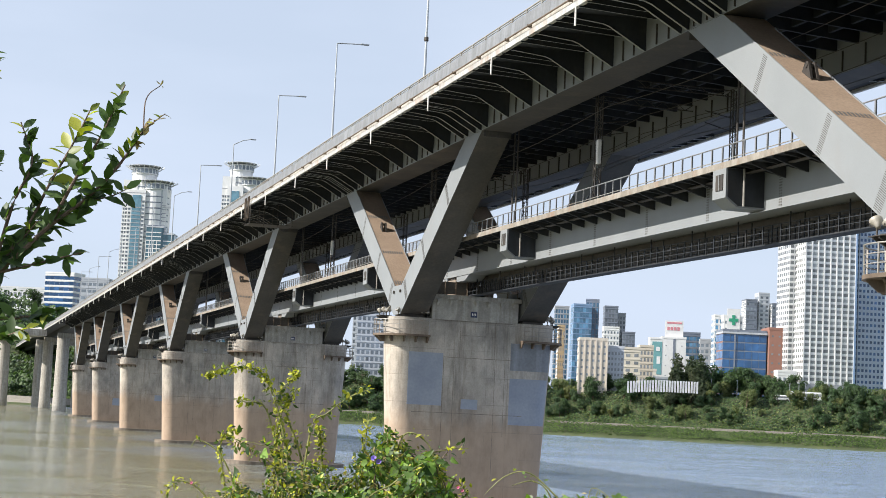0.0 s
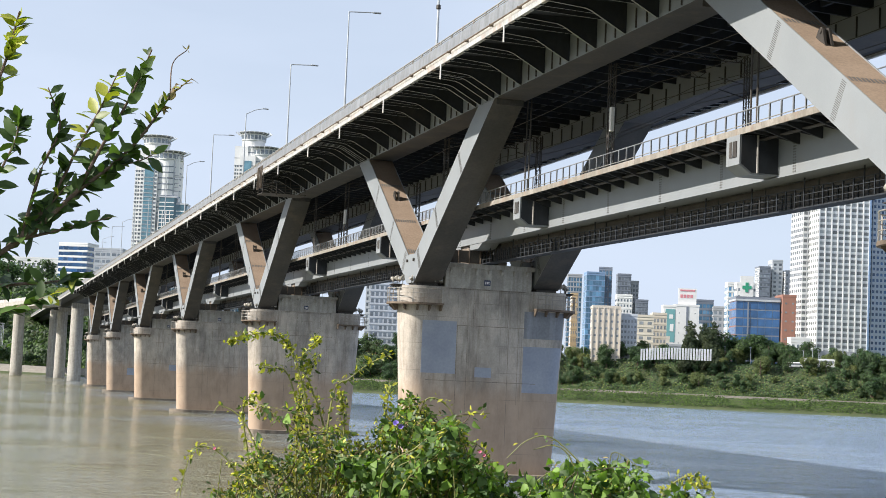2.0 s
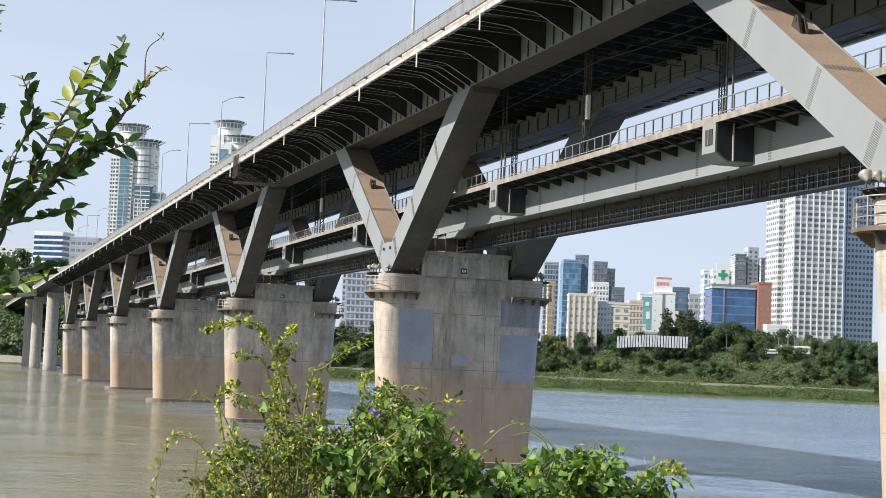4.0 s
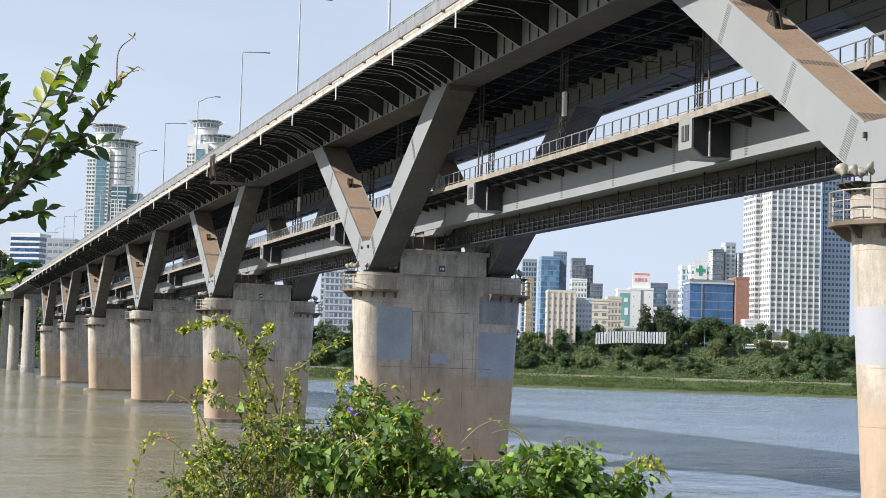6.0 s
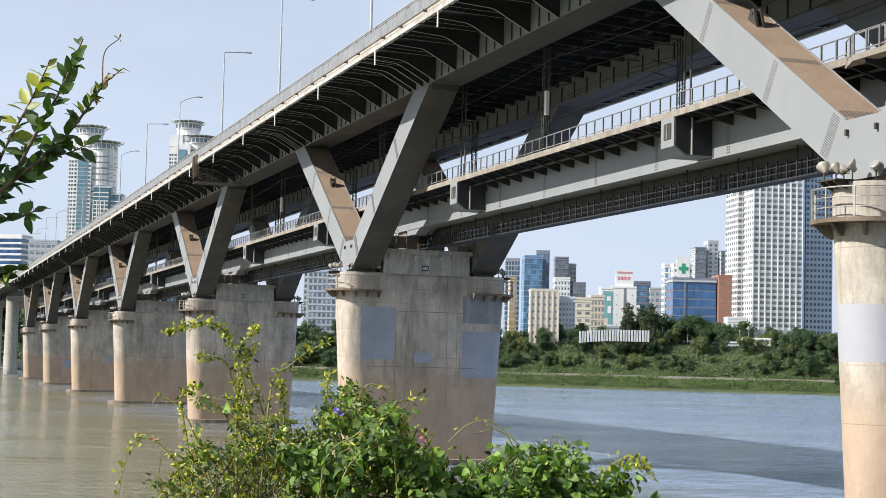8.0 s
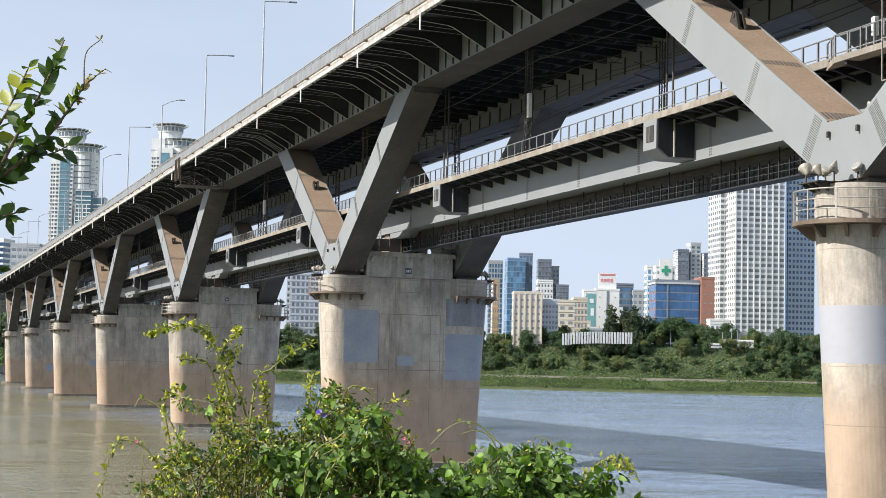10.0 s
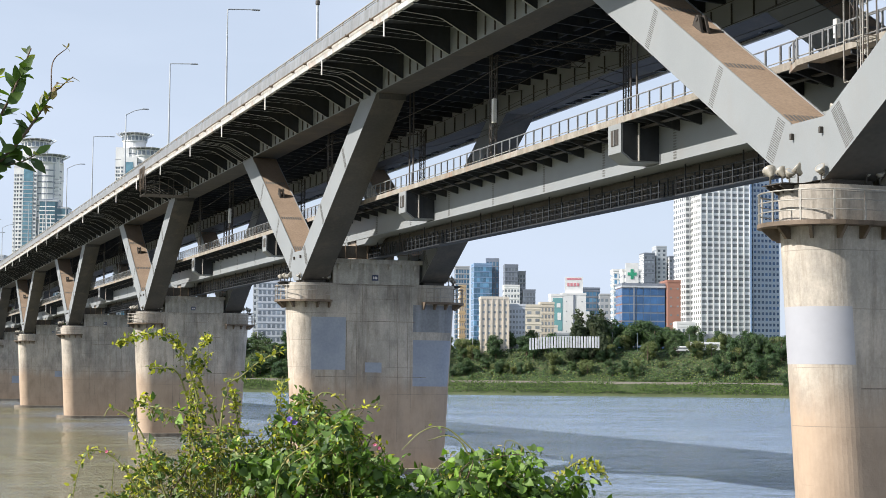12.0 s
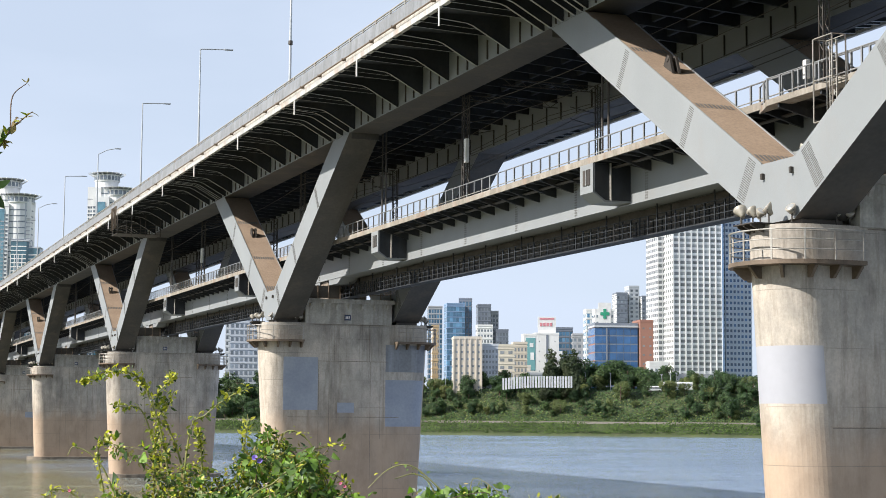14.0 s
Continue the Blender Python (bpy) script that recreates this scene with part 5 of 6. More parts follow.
building("lower grey tower block on the skyline", 97, 1052, 8, 14, G, 60, 0, 15, 4, "slate", "grey", (0.6, 0.6), 4)
building("distant grey office tower on the skyline", 54.5, 1060, 9, 14, G, 75, 0, 18, 5, "grey", "sky", (0.7, 0.7), 4)
building("white office tower among the skyline", 78.5, 960, 9, 12, G, 58, 0, 13, 5, "white", "grey", (0.5, 0.45), 4)
building("orange-clad shop block by the river", 33.2, 644, 2.4, 9, G, 41, 0, 8, 3, "orange", "dark", (0.3, 0.4), 3, "white")
building("white-roofed warehouse behind the trees", 130, 690, 8, 8, G, 29, 0, 3, 4, "white", "grey", (0.5, 0.4), 3)
building("white and blue apartment slab", -42, 652, 11, 12, G, 43.5, 4, 10, 6, "pale", "grey", (0.6, 0.55), 5, "white")
building("grey apartment slab between the piers", -54, 800, 12, 12, G, 51, 0, 12, 7, "pale", "grey", (0.55, 0.5), 5)
building("white apartment slab between the piers", -38, 840, 10, 12, G, 46, 0, 11, 6, "white", "grey", (0.5, 0.45), 5)
for i in range(9):                        # the low rank of roofs behind the trees
    building("low pale town house behind the trees", 62 + i * 13 + 4 * math.sin(i * 2.1), 740 + 20 * math.sin(i * 1.3), 9, 9, G, 24 + 5 * abs(math.sin(i * 1.7)), 6 * math.sin(i), 3, 4, ("white", "cream", "pale", "grey")[i % 4], "dark", (0.5, 0.4), 3, None, False, False, False)

# the white corrugated hoarding at the top of the slope
fc = thing("hoarding_fence", "white ribbed hoarding fence at the top of the bank", "fence", "", (0, 0, 0))
pan = None
for i in range(26):
    p = city(56.0 + i * 1.0, 598)
    m = pose(p.x, p.y, 17.9 + 0.9 * math.sin(min(1.0, i / 14) * 1.57), 0, 0, -17.5)
    if pan is None:
        pm_ = boxed(-0.31, 0.31, -0.05, 0.05, -1.6, 2.6)
        add_box(pm_, -0.3, -0.1, -0.12, -0.05, -1.6, 2.6)
        pan = part("panel", pm_, FACADE["white"], fc)
        pan.matrix_basis = m
    else:
        share(pan, "panel", fc, m)

# ---- twin towers and hillside buildings beyond the bridge ----
def crowned_tower(label, u, d, w, z1, wings):
    p = city(u, d)
    b = thing("apartment_tower", label, "building", "twin towers", (p.x, p.y, 0))
    b.rotation_euler = (0, 0, radians(-17.5))
    part("core", boxed(-w * 0.30, w * 0.42, -12, 12, 10, z1 - 6), FACADE["pale"], b)
    part("white_shaft", boxed(-w * 0.36, -w * 0.08, -13.5, 10, 10, z1 - 4), FACADE["white"], b, "white stone shaft")
    part("front_shaft", boxed(-w * 0.24, w * 0.1, -15.5, -12, 10, z1 - 13), FACADE["white"], b, "white stone front bay")
    part("glass_bay", boxed(-w * 0.16, w * 0.02, -15.9, -15.5, 14, z1 - 18), PANE["teal"], b, "blue glass bay")
    part("rear_shaft", boxed(w * 0.05, w * 0.5, -11, 12, 10, z1 - 8), FACADE["white"], b)
    for zc, r, o in ((z1 - 4, w * 0.30, w * 0.24), (z1 + 10, w * 0.27, 0.0)):
        c = part("crown", turned([(r * 0.90, zc - 60), (r * 0.90, zc - 8.0), (r * 0.98, zc - 7.6), (r * 0.98, zc - 2.0), (r * 1.02, zc - 1.6), (r * 0.9, zc - 1.2)], 24), FACADE["white"], b, "round stepped crown under a flared steel canopy")
        c.matrix_basis = pose(o, -2, 0)
        part("canopy", turned([(r * 1.0, zc - 0.7), (r * 1.22, zc - 0.1), (r * 1.22, zc + 0.35), (r * 0.6, zc + 0.5)], 24), FACADE["grey"], c, "thin flared canopy ring")
        for i in range(9):
            part("string_course", turned([(r * 0.86, zc - 58 + i * 5.4), (r * 0.915, zc - 57.9 + i * 5.4), (r * 0.915, zc - 57.0 + i * 5.4), (r * 0.86, zc - 56.9 + i * 5.4)], 24), FACADE["slate"], c)
        for i in range(22):
            a = i * math.tau / 22
            ca, sa = math.cos(a), math.sin(a)
            part("strut", tube([(r * 0.98 * ca, r * 0.98 * sa, zc - 3.6), (r * 1.46 * ca, r * 1.46 * sa, zc + 0.2)], 0.3, 5), FACADE["white"], c)
        for i in range(20):
            a = i * math.tau / 20
            pn_ = part("window", boxed(r * 0.965, r * 0.995, -r * 0.11, r * 0.11, zc - 6.6, zc - 2.6), PANE["grey"], b)
            pn_.matrix_basis = pose(o, -2, 0, 0, 0, math.degrees(a))
    bm = bmesh.new()
    floors = int((z1 - 40) / 3.6)
    for i in range(floors):
        z = 22 + i * 3.6
        for x in (-w * 0.33, -w * 0.28, -w * 0.21):
            add_box(bm, x - 0.7, x + 0.7, -13.65, -13.4, z, z + 2.0)
        for x in (w * 0.17, w * 0.28, w * 0.39):
            add_box(bm, x - 1.5, x + 1.5, -11.15, -10.9, z, z + 1.8)
        add_box(bm, w * 0.04, w * 0.085, -15.7, -15.4, z, z + 1.8)
        add_box(bm, -w * 0.23, -w * 0.19, -15.7, -15.4, z, z + 1.8)
    tagged(part("window_grid", bm, PANE["grey"], b), kind="stuff")
    bm = bmesh.new()
    for i in range(int((z1 - 40) / 3.6)):
        add_box(bm, -w * 0.165, w * 0.025, -16.05, -15.6, 17 + i * 3.6, 17.7 + i * 3.6)
        add_box(bm, w * 0.04, w * 0.51, -11.3, -10.8, 20 + i * 3.6, 20.7 + i * 3.6)
    tagged(part("floor_band", bm, FACADE["grey"], b), kind="stuff")
    bm = bmesh.new()
    for i in range(int((z1 - 20) / 7.2)):
        add_box(bm, -w * 0.365, -w * 0.075, -13.62, -13.3, 16 + i * 7.2, 16.7 + i * 7.2)
        add_box(bm, -w * 0.245, w * 0.105, -15.62, -15.3, 16 + i * 7.2, 16.7 + i * 7.2) if i * 7.2 < z1 - 32 else None
    tagged(part("string_course", bm, FACADE["grey"], b), kind="stuff")
    if wings:
        for x0, x1, y0, zt in ((0.16, 0.50, -15.0, 158), (0.50, 0.70, -13.0, 152)):
            wing = part("glass_wing", prism([(w * x0, y0), (w * (x1 - 0.04), y0), (w * x1, y0 + 2), (w * x1, 6), (w * x0, 6)], "z", 10, zt), PANE["teal"], b, "blue-green glass wing")
            part("coping", boxed(w * x0 - 0.2, w * x1 + 0.2, y0 - 0.3, 6.3, zt, zt + 1.4), FACADE["pale"], wing)
            wbnd = bmesh.new()
            for i in range(int((zt - 16) / 3.7)):
                z = 16 + i * 3.7
                add_box(wbnd, w * x0 - 0.15, w * (x1 - 0.04), y0 - 0.18, y0 + 0.2, z, z + 0.9)
            for i in range(int((x1 - x0) * w / 3.4)):
                add_box(wbnd, w * x0 + i * 3.4 - 0.35, w * x0 + i * 3.4 + 0.35, y0 - 0.25, y0 + 0.2, 12, zt - 12)
            tagged(part("wing_band", wbnd, FACADE["white"], wing), kind="stuff")


crowned_tower("white and blue glass residential tower with round crown", -313, 1500, 46, 205, True)
crowned_tower("second white residential tower with round crown", -231, 1550, 44, 219, True)
building("long low white hotel on the hill", -303, 1102, 52, 14, 52, 73.5, 0, 3, 16, "white", "dark", (0.7, 0.4), 4, None, True, False, False)
building("blue-glazed hotel block on the hill", -267, 1052, 20, 16, 48, 81, -12, 9, 6, "white", "blue", (0.98, 0.62), 5, None, True, False, False)
building("pale stepped office behind the hill", -234, 1002, 17, 14, 40, 75, 0, 8, 5, "pale", "grey", (0.8, 0.4), 4)

# ---- lamps, poles and a parked coach on the far embankment ----
pl = thing("lamp_post", "slim grey lamp post on the far embankment", "lamp post", "lamp posts on the far bank")
part("pole", tube([(0, 0, -0.5), (0, 0, 6.5)], 0.09, 6), POLE, pl)
part("lamp_head", bevelled(-0.5, 0.3, -0.12, 0.12, 6.45, 6.62, 0.04), POLE, pl)
for i, (u, d) in enumerate(((55.5, 617), (61, 619), (83, 609), (88, 611), (97, 608), (115, 601), (118.5, 602), (121, 603), (36, 617), (49, 618), (74, 611), (132, 602))):
    p = city(u, d)
    m = pose(p.x, p.y, ground_height(p.x, p.y))
    if i == 0:
        pl.matrix_basis = m
    else:
        copy_thing(pl, m)
for i in range(22):
    p = city(-205 - 6.5 * i + 3 * math.sin(i * 3), 770 + 25 * math.sin(i * 1.7))
    copy_thing(pl, Matrix.Translation((p.x, p.y, ground_height(p.x, p.y))) @ Matrix.Diagonal((2.0, 2.0, 2.6, 1)))


def vehicle(name, label, u, d, length, height):
    p = city(u, d)
    v = thing(name, label, name, "", (p.x, p.y, ground_height(p.x, p.y) + 0.1))
    v.rotation_euler = (0, 0, radians(-17.5))
    part("body", bevelled(-length / 2, length / 2, -1.2, 1.2, 0.5, height, 0.25), FACADE["white"], v)
    part("window", boxed(-length * 0.45, length * 0.45, -1.24, -1.2, height * 0.55, height * 0.82), PANE["dark"], v)
    for x in (-length * 0.33, length * 0.33):
        part("wheel", tube([(x, -1.15, 0.48), (x, -0.85, 0.48)], 0.48, 12), DARK, v)
        part("wheel", tube([(x, 0.85, 0.48), (x, 1.15, 0.48)], 0.48, 12), DARK, v)


vehicle("coach", "white coach parked beyond the trees", 121, 601, 11, 3.4)
vehicle("van", "white van on the embankment road", 112.5, 602, 5, 2.3)
vehicle("car", "white car parked behind the trees", 87, 608, 4.2, 1.6)


# ---- the near bank: shrub, vines and tree branch ----
rng = np.random.default_rng(11)


def near(u, d, z):
    p = EYE + SIDE * u + FORE * d
    return Vector((p.x, p.y, z))


def leaf_verts(base, direction, normal, length, width, fold=0.25, droop=0.2, heart=False):
    d, nv = Vector(direction).normalized(), Vector(normal)
    s = d.cross(nv).normalized()
    nv = s.cross(d).normalized()
    base = Vector(base)
    prof = ((0.0, 0.10), (0.10, 0.86), (0.38, 1.0), (0.76, 0.60), (1.0, 0.0)) if heart else ((0.0, 0.04), (0.2, 0.62), (0.48, 1.0), (0.78, 0.62), (1.0, 0.0))
    mid, lft, rgt = [], [], []
    for f, w in prof:
        c = base + d * length * f - nv * droop * length * f * f
        mid.append(c)
        e = width * 0.5 * w
        lft.append(c + s * e + nv * fold * e)
        rgt.append(c - s * e + nv * fold * e)
    v = [mid[0]]
    for i in (1, 2, 3):
        v += [lft[i], mid[i], rgt[i]]
    v.append(mid[4])
    f = [(0, 1, 2), (0, 2, 3)]
    for i in (0, 1):
        a = 1 + 3 * i
        f += [(a, a + 3, a + 4, a + 1), (a + 1, a + 4, a + 5, a + 2)]
    f += [(7, 10, 8), (8, 10, 9)]
    return v, f


class Leaves:
    def __init__(self):
        self.v, self.f = [], []

    def add(self, *args, **kw):
        v, f = leaf_verts(*args, **kw)
        k = len(self.v)
        self.v += [tuple(p) for p in v]
        self.f += [tuple(i + k for i in q) for q in f]


def rand_dir():
    d = rng.normal(size=3)
    return Vector(d / np.linalg.norm(d))


def curve_points(knots, n):
    """A smooth way through the knots."""
    out = []
    k = [Vector(p) for p in knots]
    k = [2 * k[0] - k[1]] + k + [2 * k[-1] - k[-2]]
    for i in range(1, len(k) - 2):
        for j in range(n):
            t = j / n
            a, b, c, d = k[i - 1:i + 3]
            out.append(0.5 * ((2 * b) + (c - a) * t + (2 * a - 5 * b + 4 * c - d) * t * t + (3 * b - a - 3 * c + d) * t ** 3))
    out.append(k[-2])
    return out


# privet tree whose branch hangs into the view
D = 4.5
tree = thing("privet_tree", "small broadleaf tree with a branch reaching over the bank", "tree")
root = near(-2.35, D + 0.2, 0)
gz = ground_height(root.x, root.y)
put("trunk", tube(curve_points([(root.x, root.y, gz - 0.3), (root.x + 0.05, root.y, gz + 0.8), tuple(near(-2.2, D + 0.1, 8.0)), tuple(near(-2.1, D, 9.4))], 5), 0.09, 10, 0.04), BARK, tree)
BRANCHES = [  # knots across and up, thickness at the foot, leaf kind
    ([(-2.2, 8.0), (-1.70, 8.32), (-1.313, 8.581), (-1.164, 8.721), (-1.074, 8.796), (-0.992, 8.886), (-0.920, 9.000)], 0.010, 0),
    ([(-0.920, 9.000), (-0.927, 9.100), (-0.897, 9.150)], 0.0022, 3),
    ([(-0.920, 9.000), (-0.883, 9.023), (-0.850, 9.040)], 0.0025, 2),
    ([(-1.164, 8.721), (-1.093, 8.858), (-1.022, 8.988), (-0.966, 9.118)], 0.006, 0),
    ([(-1.313, 8.581), (-1.228, 8.726), (-1.187, 8.838), (-1.131, 8.968), (-1.090, 9.081)], 0.006, 1),
    ([(-1.313, 8.581), (-1.268, 8.778), (-1.222, 8.898), (-1.261, 9.008)], 0.006, 0),
    ([(-1.70, 8.32), (-1.498, 8.718), (-1.378, 9.038), (-1.330, 9.203)], 0.008, 1),
    ([(-1.70, 8.32), (-1.428, 8.438), (-1.228, 8.468), (-1.133, 8.493)], 0.007, 0),
    ([(-1.313, 8.581), (-1.198, 8.618), (-1.068, 8.660)], 0.005, 0),
    ([(-1.70, 8.32), (-1.478, 8.578), (-1.338, 8.818), (-1.308, 8.918)], 0.006, 0),
    ([(-1.60, 8.36), (-1.398, 8.518), (-1.278, 8.638), (-1.198, 8.738)], 0.006, 0),
    ([(-1.074, 8.796), (-1.008, 8.818), (-0.963, 8.853)], 0.003, 0),
    ([(-1.65, 8.30), (-1.428, 8.348), (-1.278, 8.398), (-1.178, 8.438)], 0.006, 0),
]
privet, tips, dry = Leaves(), Leaves(), Leaves()
for bi, (knots, r, kind) in enumerate(BRANCHES):
    depth = D + 0.10 * math.sin(bi * 1.9)
    pts = curve_points([near(u, D + (depth - D) * i / (len(knots) - 1), z) for i, (u, z) in enumerate(knots)], 7)
    put("branch" if r > 0.004 else "twig", tube(pts, r, 7, max(0.0012, r * 0.3)), BARK, tree)
    if kind == 3:
        for j in range(4):
            dry.add(pts[-1], rand_dir() + Vector((0.3, 0, 0)), rand_dir(), 0.02, 0.006)
        continue
    length = sum((b - a).length for a, b in zip(pts, pts[1:]))
    count = int(length / (0.017 if bi == 0 else 0.0105))
    for j in range(count):
        f = (j + rng.random()) / count
        if pts[0].z < 8.35 and f < 0.25:
            continue
        k = min(int(f * (len(pts) - 1)), len(pts) - 2)
        p, d = pts[k], (pts[k + 1] - pts[k]).normalized()
        side = (SIDE if rng.random() < 0.5 else -SIDE) * rng.uniform(0.25, 0.8) + FORE * rng.normal() * 0.5 + Vector((0, 0, rng.uniform(-0.35, 0.5)))
        dirn = d * rng.uniform(0.1, 1.0) + side + rand_dir() * 0.45
        size = rng.uniform(0.042, 0.072) * (0.6 if kind == 2 else 1.0) * (0.75 if f > 0.85 else 1)
        target = tips if (kind == 1 and f > 0.55 and rng.random() < 0.75) or (kind != 1 and f > 0.9 and rng.random() < 0.35) else privet
        if kind == 2:
            target = dry if rng.random() < 0.5 else tips
        target.add(p, dirn, rand_dir() * 0.7 + Vector((0, -0.6, 0.8)), size, size * rng.uniform(0.42, 0.58), droop=rng.uniform(0.05, 0.35))
for _ in range(5):
    dry.add(near(-0.93 + rng.normal() * 0.01, D, 8.97), rand_dir() + Vector((0, 0, -0.6)), rand_dir(), 0.026, 0.012)
for nm, lv, mt in (("foliage", privet, LEAF), ("young_foliage", tips, YOUNG), ("withered_foliage", dry, DRY)):
    tagged(cloud(nm, lv.v, lv.f, mt, tree, "", True), kind="stuff")

# tangle of vines and weeds on the bank below
D2 = 8.0
bush = thing("vine_tangle", "tangle of green vines and weeds on the bank", "shrub")
TOPS = [(-1.46, 7.36), (-1.35, 7.46), (-1.22, 7.72), (-1.10, 7.84), (-0.98, 8.06), (-0.85, 8.08), (-0.72, 7.92), (-0.56, 7.98), (-0.45, 8.02), (-0.34, 8.10), (-0.22, 8.05), (-0.10, 7.94),
        (0.02, 7.78), (0.12, 7.70), (0.25, 7.72), (0.38, 7.78), (0.50, 7.80), (0.60, 7.83), (0.70, 7.78), (0.78, 7.70), (0.95, 7.68), (1.10, 7.62), (1.25, 7.50)]


def top_at(u):
    if u <= TOPS[0][0]:
        return TOPS[0][1] - 0.8 * (TOPS[0][0] - u)
    for (u0, z0), (u1, z1) in zip(TOPS, TOPS[1:]):
        if u <= u1:
            return z0 + (z1 - z0) * (u - u0) / (u1 - u0)
    return TOPS[-1][1] - 0.8 * (u - TOPS[-1][0])


broad, small, yell, withered = Leaves(), Leaves(), Leaves(), Leaves()


def leaf_at(p, u, out):
    """One leaf of the kind that grows at this place along the bank."""
    dirn = out + rand_dir() * 0.8 + Vector((-0.1, -0.45, -0.15))
    nrm = Vector((-0.35, -0.5, 0.7)) + rand_dir() * 1.1
    x = rng.random()
    lush = min(1.0, max(0.0, (u + 0.55) / 0.7))
    if x < 0.04 + 0.50 * lush:
        s = rng.uniform(0.024, 0.050) if rng.random() < 0.85 else rng.uniform(0.05, 0.062)
        broad.add(p, dirn, nrm, s, s * rng.uniform(0.6, 0.9), heart=True, droop=rng.uniform(0.1, 0.5), fold=rng.uniform(0.1, 0.5))
    elif x > 0.80 + 0.13 * lush:
        s = rng.uniform(0.015, 0.036)
        withered.add(p, dirn, nrm, s, s * 0.4)
    elif rng.random() < 0.52 - 0.34 * lush:
        s = rng.uniform(0.012, 0.030)
        yell.add(p, dirn, nrm, s, s * rng.uniform(0.35, 0.6))
    else:
        s = rng.uniform(0.014, 0.040)
        small.add(p, dirn, nrm, s, s * rng.uniform(0.35, 0.6))


for i in range(280):                      # leafy shoots of every height
    u0 = rng.uniform(-1.5, 1.3) if i < 190 else rng.uniform(-0.35, 1.2)
    u1 = u0 + rng.normal() * 0.13
    crest = top_at(u1) + rng.normal() * 0.05 - 0.03
    peak = crest - (rng.exponential(0.30 if u1 < -0.5 else 0.22) if i % 4 else -abs(rng.normal()) * 0.03)
    if peak < 7.0:
        continue
    d0 = D2 + rng.normal() * 0.2 - 0.25 * min(1.0, (crest - peak))
    bow = rng.normal() * 0.07
    q = near(u0, d0, 0)
    g = ground_height(q.x, q.y)
    knots = [near(u0, d0, max(g - 0.05, 6.5)), near(u0 * 0.6 + u1 * 0.4 + bow, d0 + rng.normal() * 0.05, peak - 0.35), near(u1 + bow * 0.4, d0 - 0.03, peak - 0.10), near(u1 + rng.normal() * 0.05, d0 - 0.06, peak)]
    if rng.random() < 0.45:
        knots.append(near(u1 + rng.normal() * 0.13, d0 - 0.12, peak - rng.uniform(0.02, 0.12)))
    pts = curve_points(knots, 7)
    put("stem", tube(pts, rng.uniform(0.003, 0.006), 5, 0.0015), STEM if rng.random() < 0.55 else BARK, bush)
    length = sum((b - a).length for a, b in zip(pts, pts[1:]))
    dens = 0.0105 if u0 < -0.45 else 0.0115
    for j in range(int(length / dens)):
        f = rng.random() ** 0.75 * (len(pts) - 1.01)
        k = int(f)
        p = pts[k].lerp(pts[k + 1], f - k)
        if p.z < 6.95 or p.z > top_at(u1) + 0.05:
            continue
        out = rand_dir()
        leaf_at(p + out * rng.uniform(0.01, 0.05), u1, out)
for _ in range(11000):                    # shaded foliage inside, densest low down
    u = rng.uniform(-1.45, 1.3)
    fall = 0.08 + rng.exponential(0.26)
    z = top_at(u) - fall
    if z < 6.95 or (u < -0.35 and rng.random() < (0.8 if z > 7.76 else 0.05)):
        continue
    d = D2 + 0.16 + abs(rng.normal()) * 0.22
    if noise.noise(Vector((u * 4.5, d * 4.5, z * 4.5))) < -0.10:
        continue
    leaf_at(near(u, d, z), u, rand_dir())
for _ in range(1500):                     # vine leaves turned to the light, over the lower front
    u = rng.uniform(-0.75, 1.25)
    z = min(top_at(u) - 0.03, 7.86) - rng.exponential(0.13)
    if z < 7.0 or noise.noise(Vector((u * 3.1, 4.0, z * 3.1))) < -0.02:
        continue
    size = rng.uniform(0.030, 0.064)
    broad.add(near(u, D2 - 0.22 + rng.normal() * 0.10, z), rand_dir() * 0.6 + Vector((0.1, -0.5, -0.35)), Vector((-0.35, -0.5, 0.8)) + rand_dir() * 0.9, size, size * rng.uniform(0.75, 0.95), heart=True, droop=rng.uniform(0.1, 0.4), fold=rng.uniform(0.1, 0.4))
for _ in range(5200):                     # dim tangle low on the thin side
    u = rng.uniform(-1.5, -0.35)
    z = min(top_at(u), 7.80 + 0.08 * noise.noise(Vector((u * 5, 2.0, 0)))) - rng.exponential(0.20)
    if z < 7.0 or noise.noise(Vector((u * 6.0, 1.0, z * 6.0))) < -0.22:
        continue
    size = rng.uniform(0.014, 0.042)
    (withered if rng.random() < 0.15 else small).add(near(u, D2 + 0.1 + abs(rng.normal()) * 0.25, z), rand_dir(), rand_dir() + Vector((0, -0.4, 0.5)), size, size * rng.uniform(0.35, 0.6))
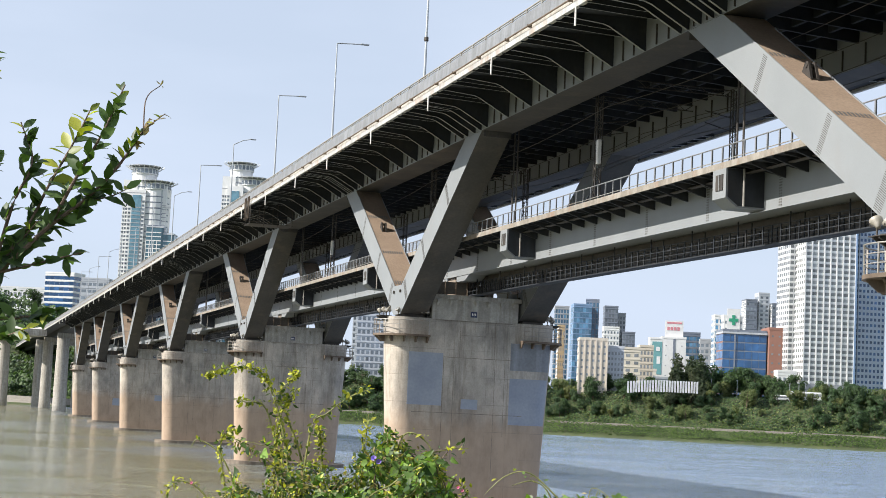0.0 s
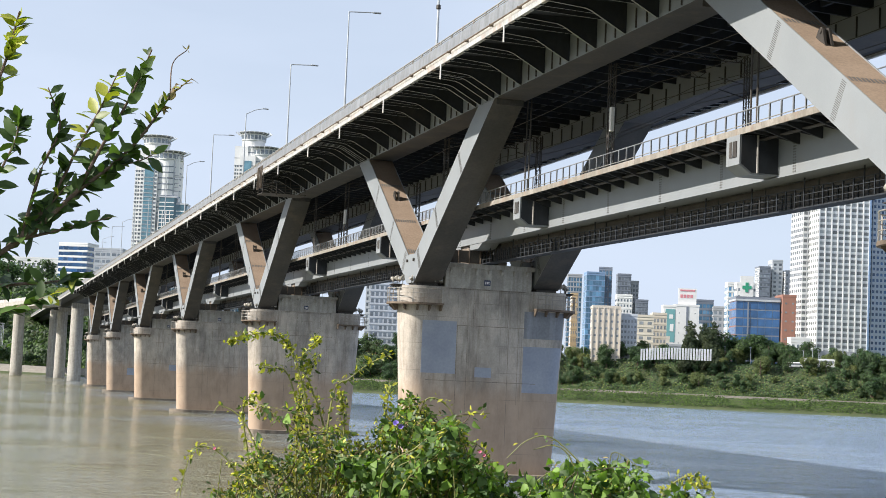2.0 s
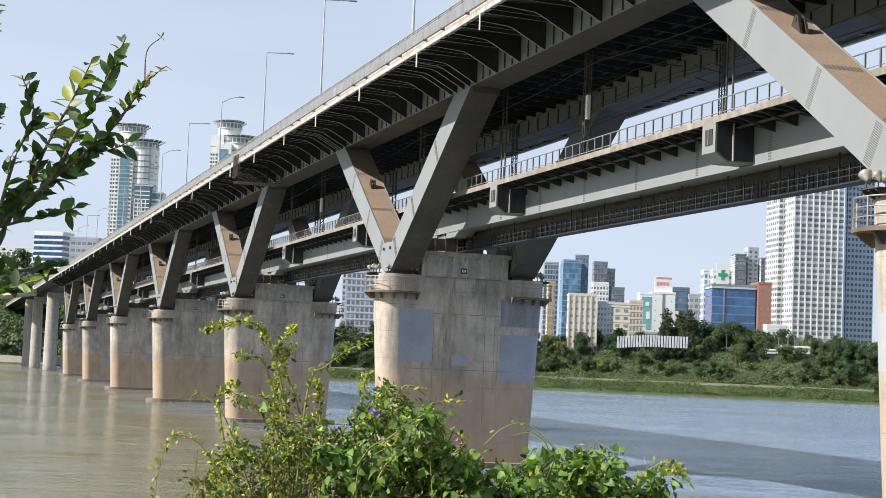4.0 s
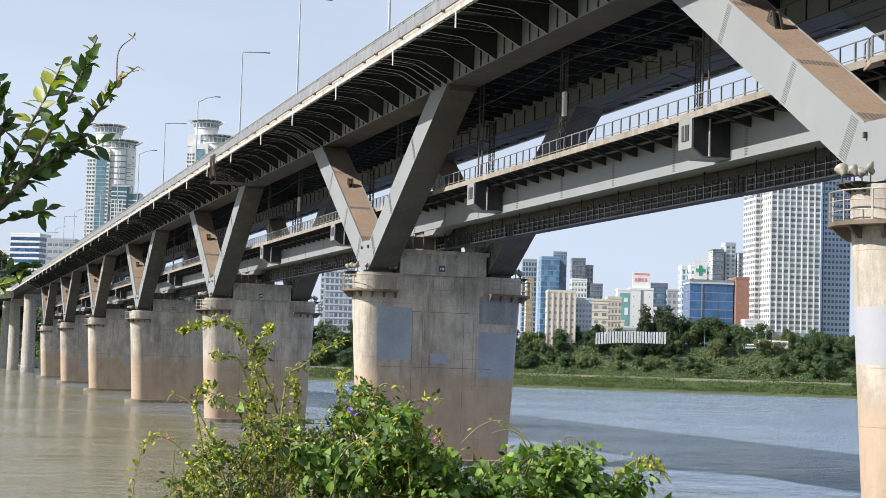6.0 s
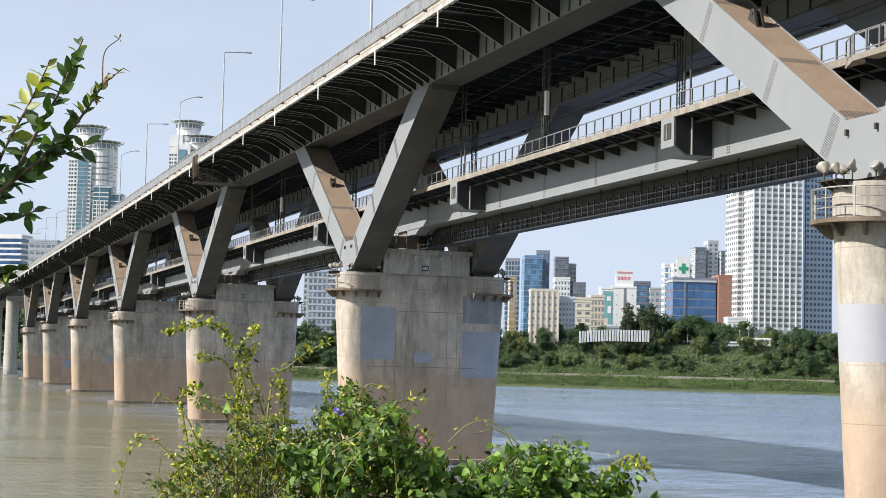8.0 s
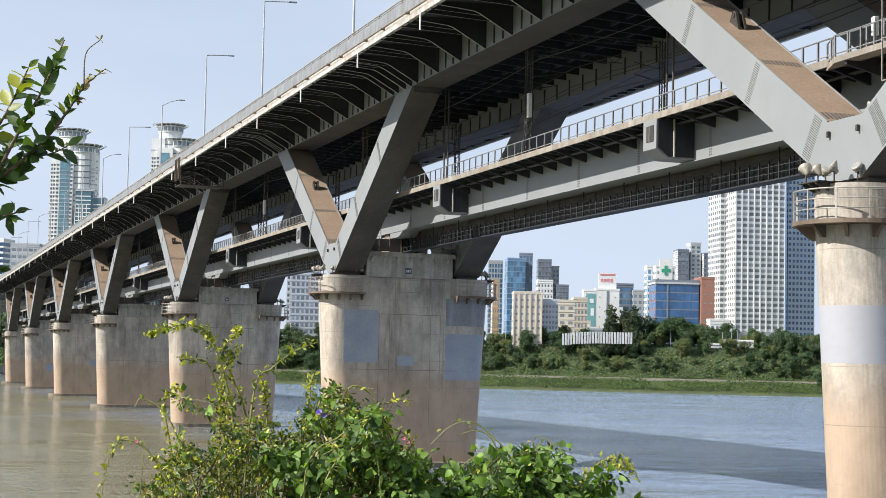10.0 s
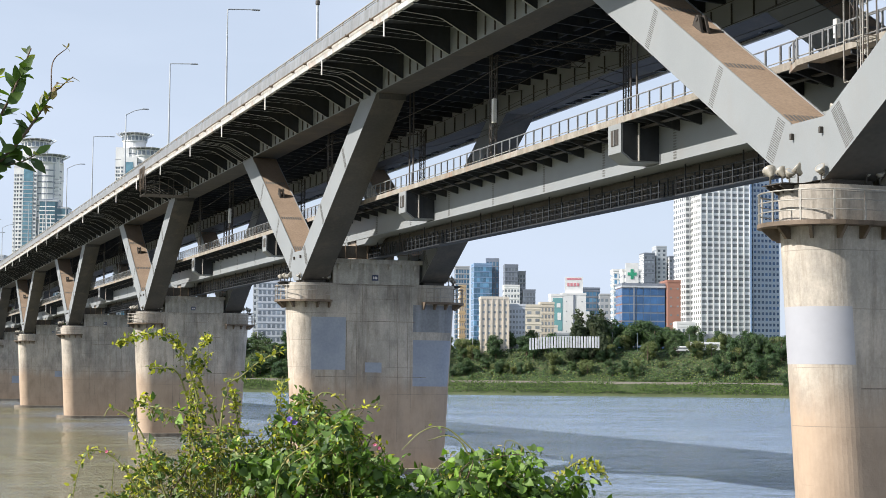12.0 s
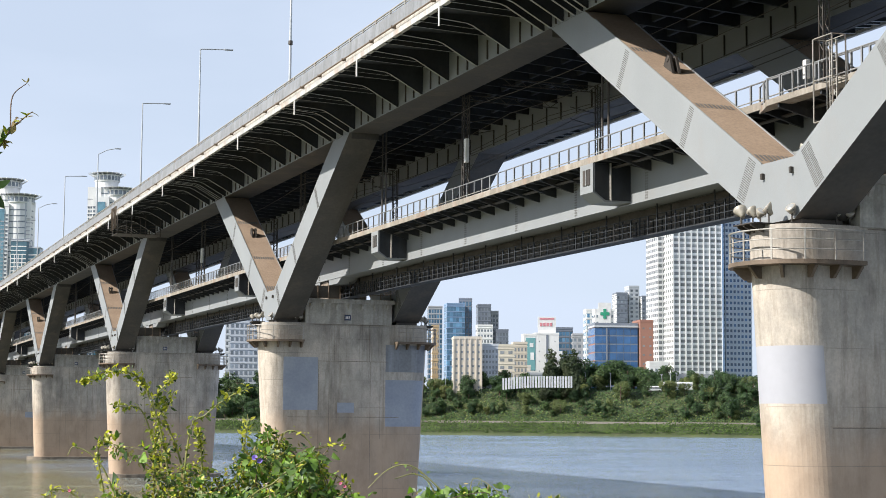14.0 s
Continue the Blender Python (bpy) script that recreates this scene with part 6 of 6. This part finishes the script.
VINES = [  # climbing and arching shoots: knots across and up, leafiness
    ([(-0.80, 7.0), (-0.83, 7.75), (-0.88, 8.10), (-0.96, 8.33), (-1.02, 8.405), (-1.12, 8.42), (-1.22, 8.385), (-1.28, 8.37)], 1.0),
    ([(-0.70, 7.2), (-0.78, 7.9), (-0.86, 8.15), (-0.92, 8.30), (-0.86, 8.38), (-0.845, 8.42)], 0.6),
    ([(-0.78, 7.6), (-0.74, 8.12), (-0.66, 8.22), (-0.56, 8.30), (-0.46, 8.345)], 0.5),
    ([(-0.88, 7.9), (-0.98, 8.22), (-1.08, 8.25), (-1.13, 8.26)], 0.5),
    ([(-0.90, 7.4), (-0.92, 8.0), (-0.90, 8.20), (-0.83, 8.33)], 1.0),
    ([(-0.66, 7.5), (-0.68, 8.0), (-0.70, 8.15)], 1.1),
    ([(-1.05, 7.3), (-1.16, 7.8), (-1.20, 8.05), (-1.12, 8.12)], 0.8),
    ([(-1.00, 7.3), (-1.20, 7.75), (-1.38, 7.86), (-1.45, 7.70), (-1.47, 7.45)], 0.45),
    ([(-1.00, 7.6), (-1.15, 7.96), (-1.28, 8.06), (-1.32, 8.02)], 0.05),
    ([(-0.52, 7.3), (-0.50, 7.9), (-0.48, 8.22)], 0.9),
    ([(-0.35, 7.8), (-0.30, 8.12), (-0.18, 8.10), (-0.10, 7.92), (-0.06, 7.78)], 0.25),
    ([(-0.30, 7.7), (-0.22, 8.0), (-0.08, 8.07), (0.02, 8.08)], 0.3),
    ([(-0.20, 7.6), (-0.12, 7.9), (-0.03, 7.92), (0.06, 7.80)], 0.4),
    ([(0.62, 7.5), (0.50, 7.80), (0.40, 7.92), (0.30, 7.985), (0.20, 7.96), (0.11, 7.875)], 0.05),
    ([(0.48, 7.7), (0.42, 7.88), (0.34, 7.935), (0.24, 7.91)], 0.05),
    ([(0.80, 7.3), (0.85, 7.68), (0.96, 7.81), (1.05, 7.80), (1.14, 7.70)], 0.7),
    ([(0.70, 7.4), (0.84, 7.70), (0.98, 7.79), (1.10, 7.76)], 0.7),
    ([(0.60, 7.4), (0.62, 7.75), (0.66, 7.90)], 0.3),
    ([(-0.15, 7.3), (-0.14, 7.8), (-0.10, 7.99)], 0.5),
    ([(-0.40, 7.3), (-0.42, 7.8), (-0.36, 8.16)], 0.7),
]
for i, (knots, leafy) in enumerate(VINES):
    dd = D2 + 0.12 * math.sin(i * 2.3)
    pts = curve_points([near(u, dd, z) for u, z in knots], 8)
    put("vine", tube(pts, 0.0055 if leafy < 0.6 else 0.007, 6, 0.002), STEM, bush)
    length = sum((b - a).length for a, b in zip(pts, pts[1:]))
    for j in range(int(length / 0.0042 * leafy)):
        k = int(rng.integers(2, len(pts) - 1))
        p = pts[k] + rand_dir() * rng.uniform(0, 0.035)
        s = rng.uniform(0.013, 0.036)
        (yell if rng.random() < 0.75 else small).add(p, rand_dir() + Vector((0, 0, 0.2)), rand_dir() + Vector((-0.4, -0.4, 0.8)), s, s * rng.uniform(0.4, 0.6))
for i in range(60):                       # woody stems down to the ground
    u = rng.uniform(-1.5, 1.3) if i < 40 else rng.uniform(-1.45, -0.2)
    q = near(u, D2 + rng.normal() * 0.15, 0)
    g = ground_height(q.x, q.y)
    pts = curve_points([(q.x, q.y, g - 0.1), (q.x + rng.normal() * 0.16, q.y + rng.normal() * 0.1, (g + top_at(u)) / 2), (q.x + rng.normal() * 0.16, q.y, (g + 2 * top_at(u)) / 3), (q.x + rng.normal() * 0.12, q.y + rng.normal() * 0.1, top_at(u) + rng.uniform(-0.35, -0.1))], 5)
    put("stem", tube(pts, 0.007, 5, 0.002), BARK if i % 3 else STEM, bush)
for nm, lv, mt in (("broad_foliage", broad, VINE), ("small_foliage", small, LEAF), ("yellow_foliage", yell, YOUNG), ("withered_foliage", withered, DRY)):
    tagged(cloud(nm, lv.v, lv.f, mt, bush, "", True), kind="stuff")


def blossom(u, d, z, r, mat, label):
    p = near(u, d, z)
    b = thing("flower", label, "flower", "", p)
    b.rotation_euler = (radians(60), radians(-20), radians(-20))
    bm = bmesh.new()
    ring = [bm.verts.new((r * math.cos(k * math.tau / 15) * (1 + 0.08 * math.cos(k * 2.1)), r * math.sin(k * math.tau / 15), 0.35 * r)) for k in range(15)]
    mid = [bm.verts.new((0.35 * r * math.cos(k * math.tau / 15), 0.35 * r * math.sin(k * math.tau / 15), -0.05 * r)) for k in range(15)]
    c = bm.verts.new((0, 0, -0.8 * r))
    for k in range(15):
        n2 = (k + 1) % 15
        bm.faces.new((ring[k], ring[n2], mid[n2], mid[k]))
        bm.faces.new((mid[k], mid[n2], c))
    put("petals", bm, mat, b, "", True)
    put("stalk", tube([(0, 0, -0.7 * r), (0.01, 0, -2.2 * r), (0.03, 0.02, -3.5 * r)], 0.002, 5), STEM, b)


for u, z in ((-0.42, 8.02), (-0.395, 8.005)):
    blossom(u, D2 - 0.28, z, 0.014, PETAL, "purple morning glory flower among the vines")
for u, z in ((-0.02, 7.90), (0.0, 7.885), (-1.28, 7.86)):
    blossom(u, D2 - 0.2, z, 0.008, PINK, "small pink blossom on the weeds")
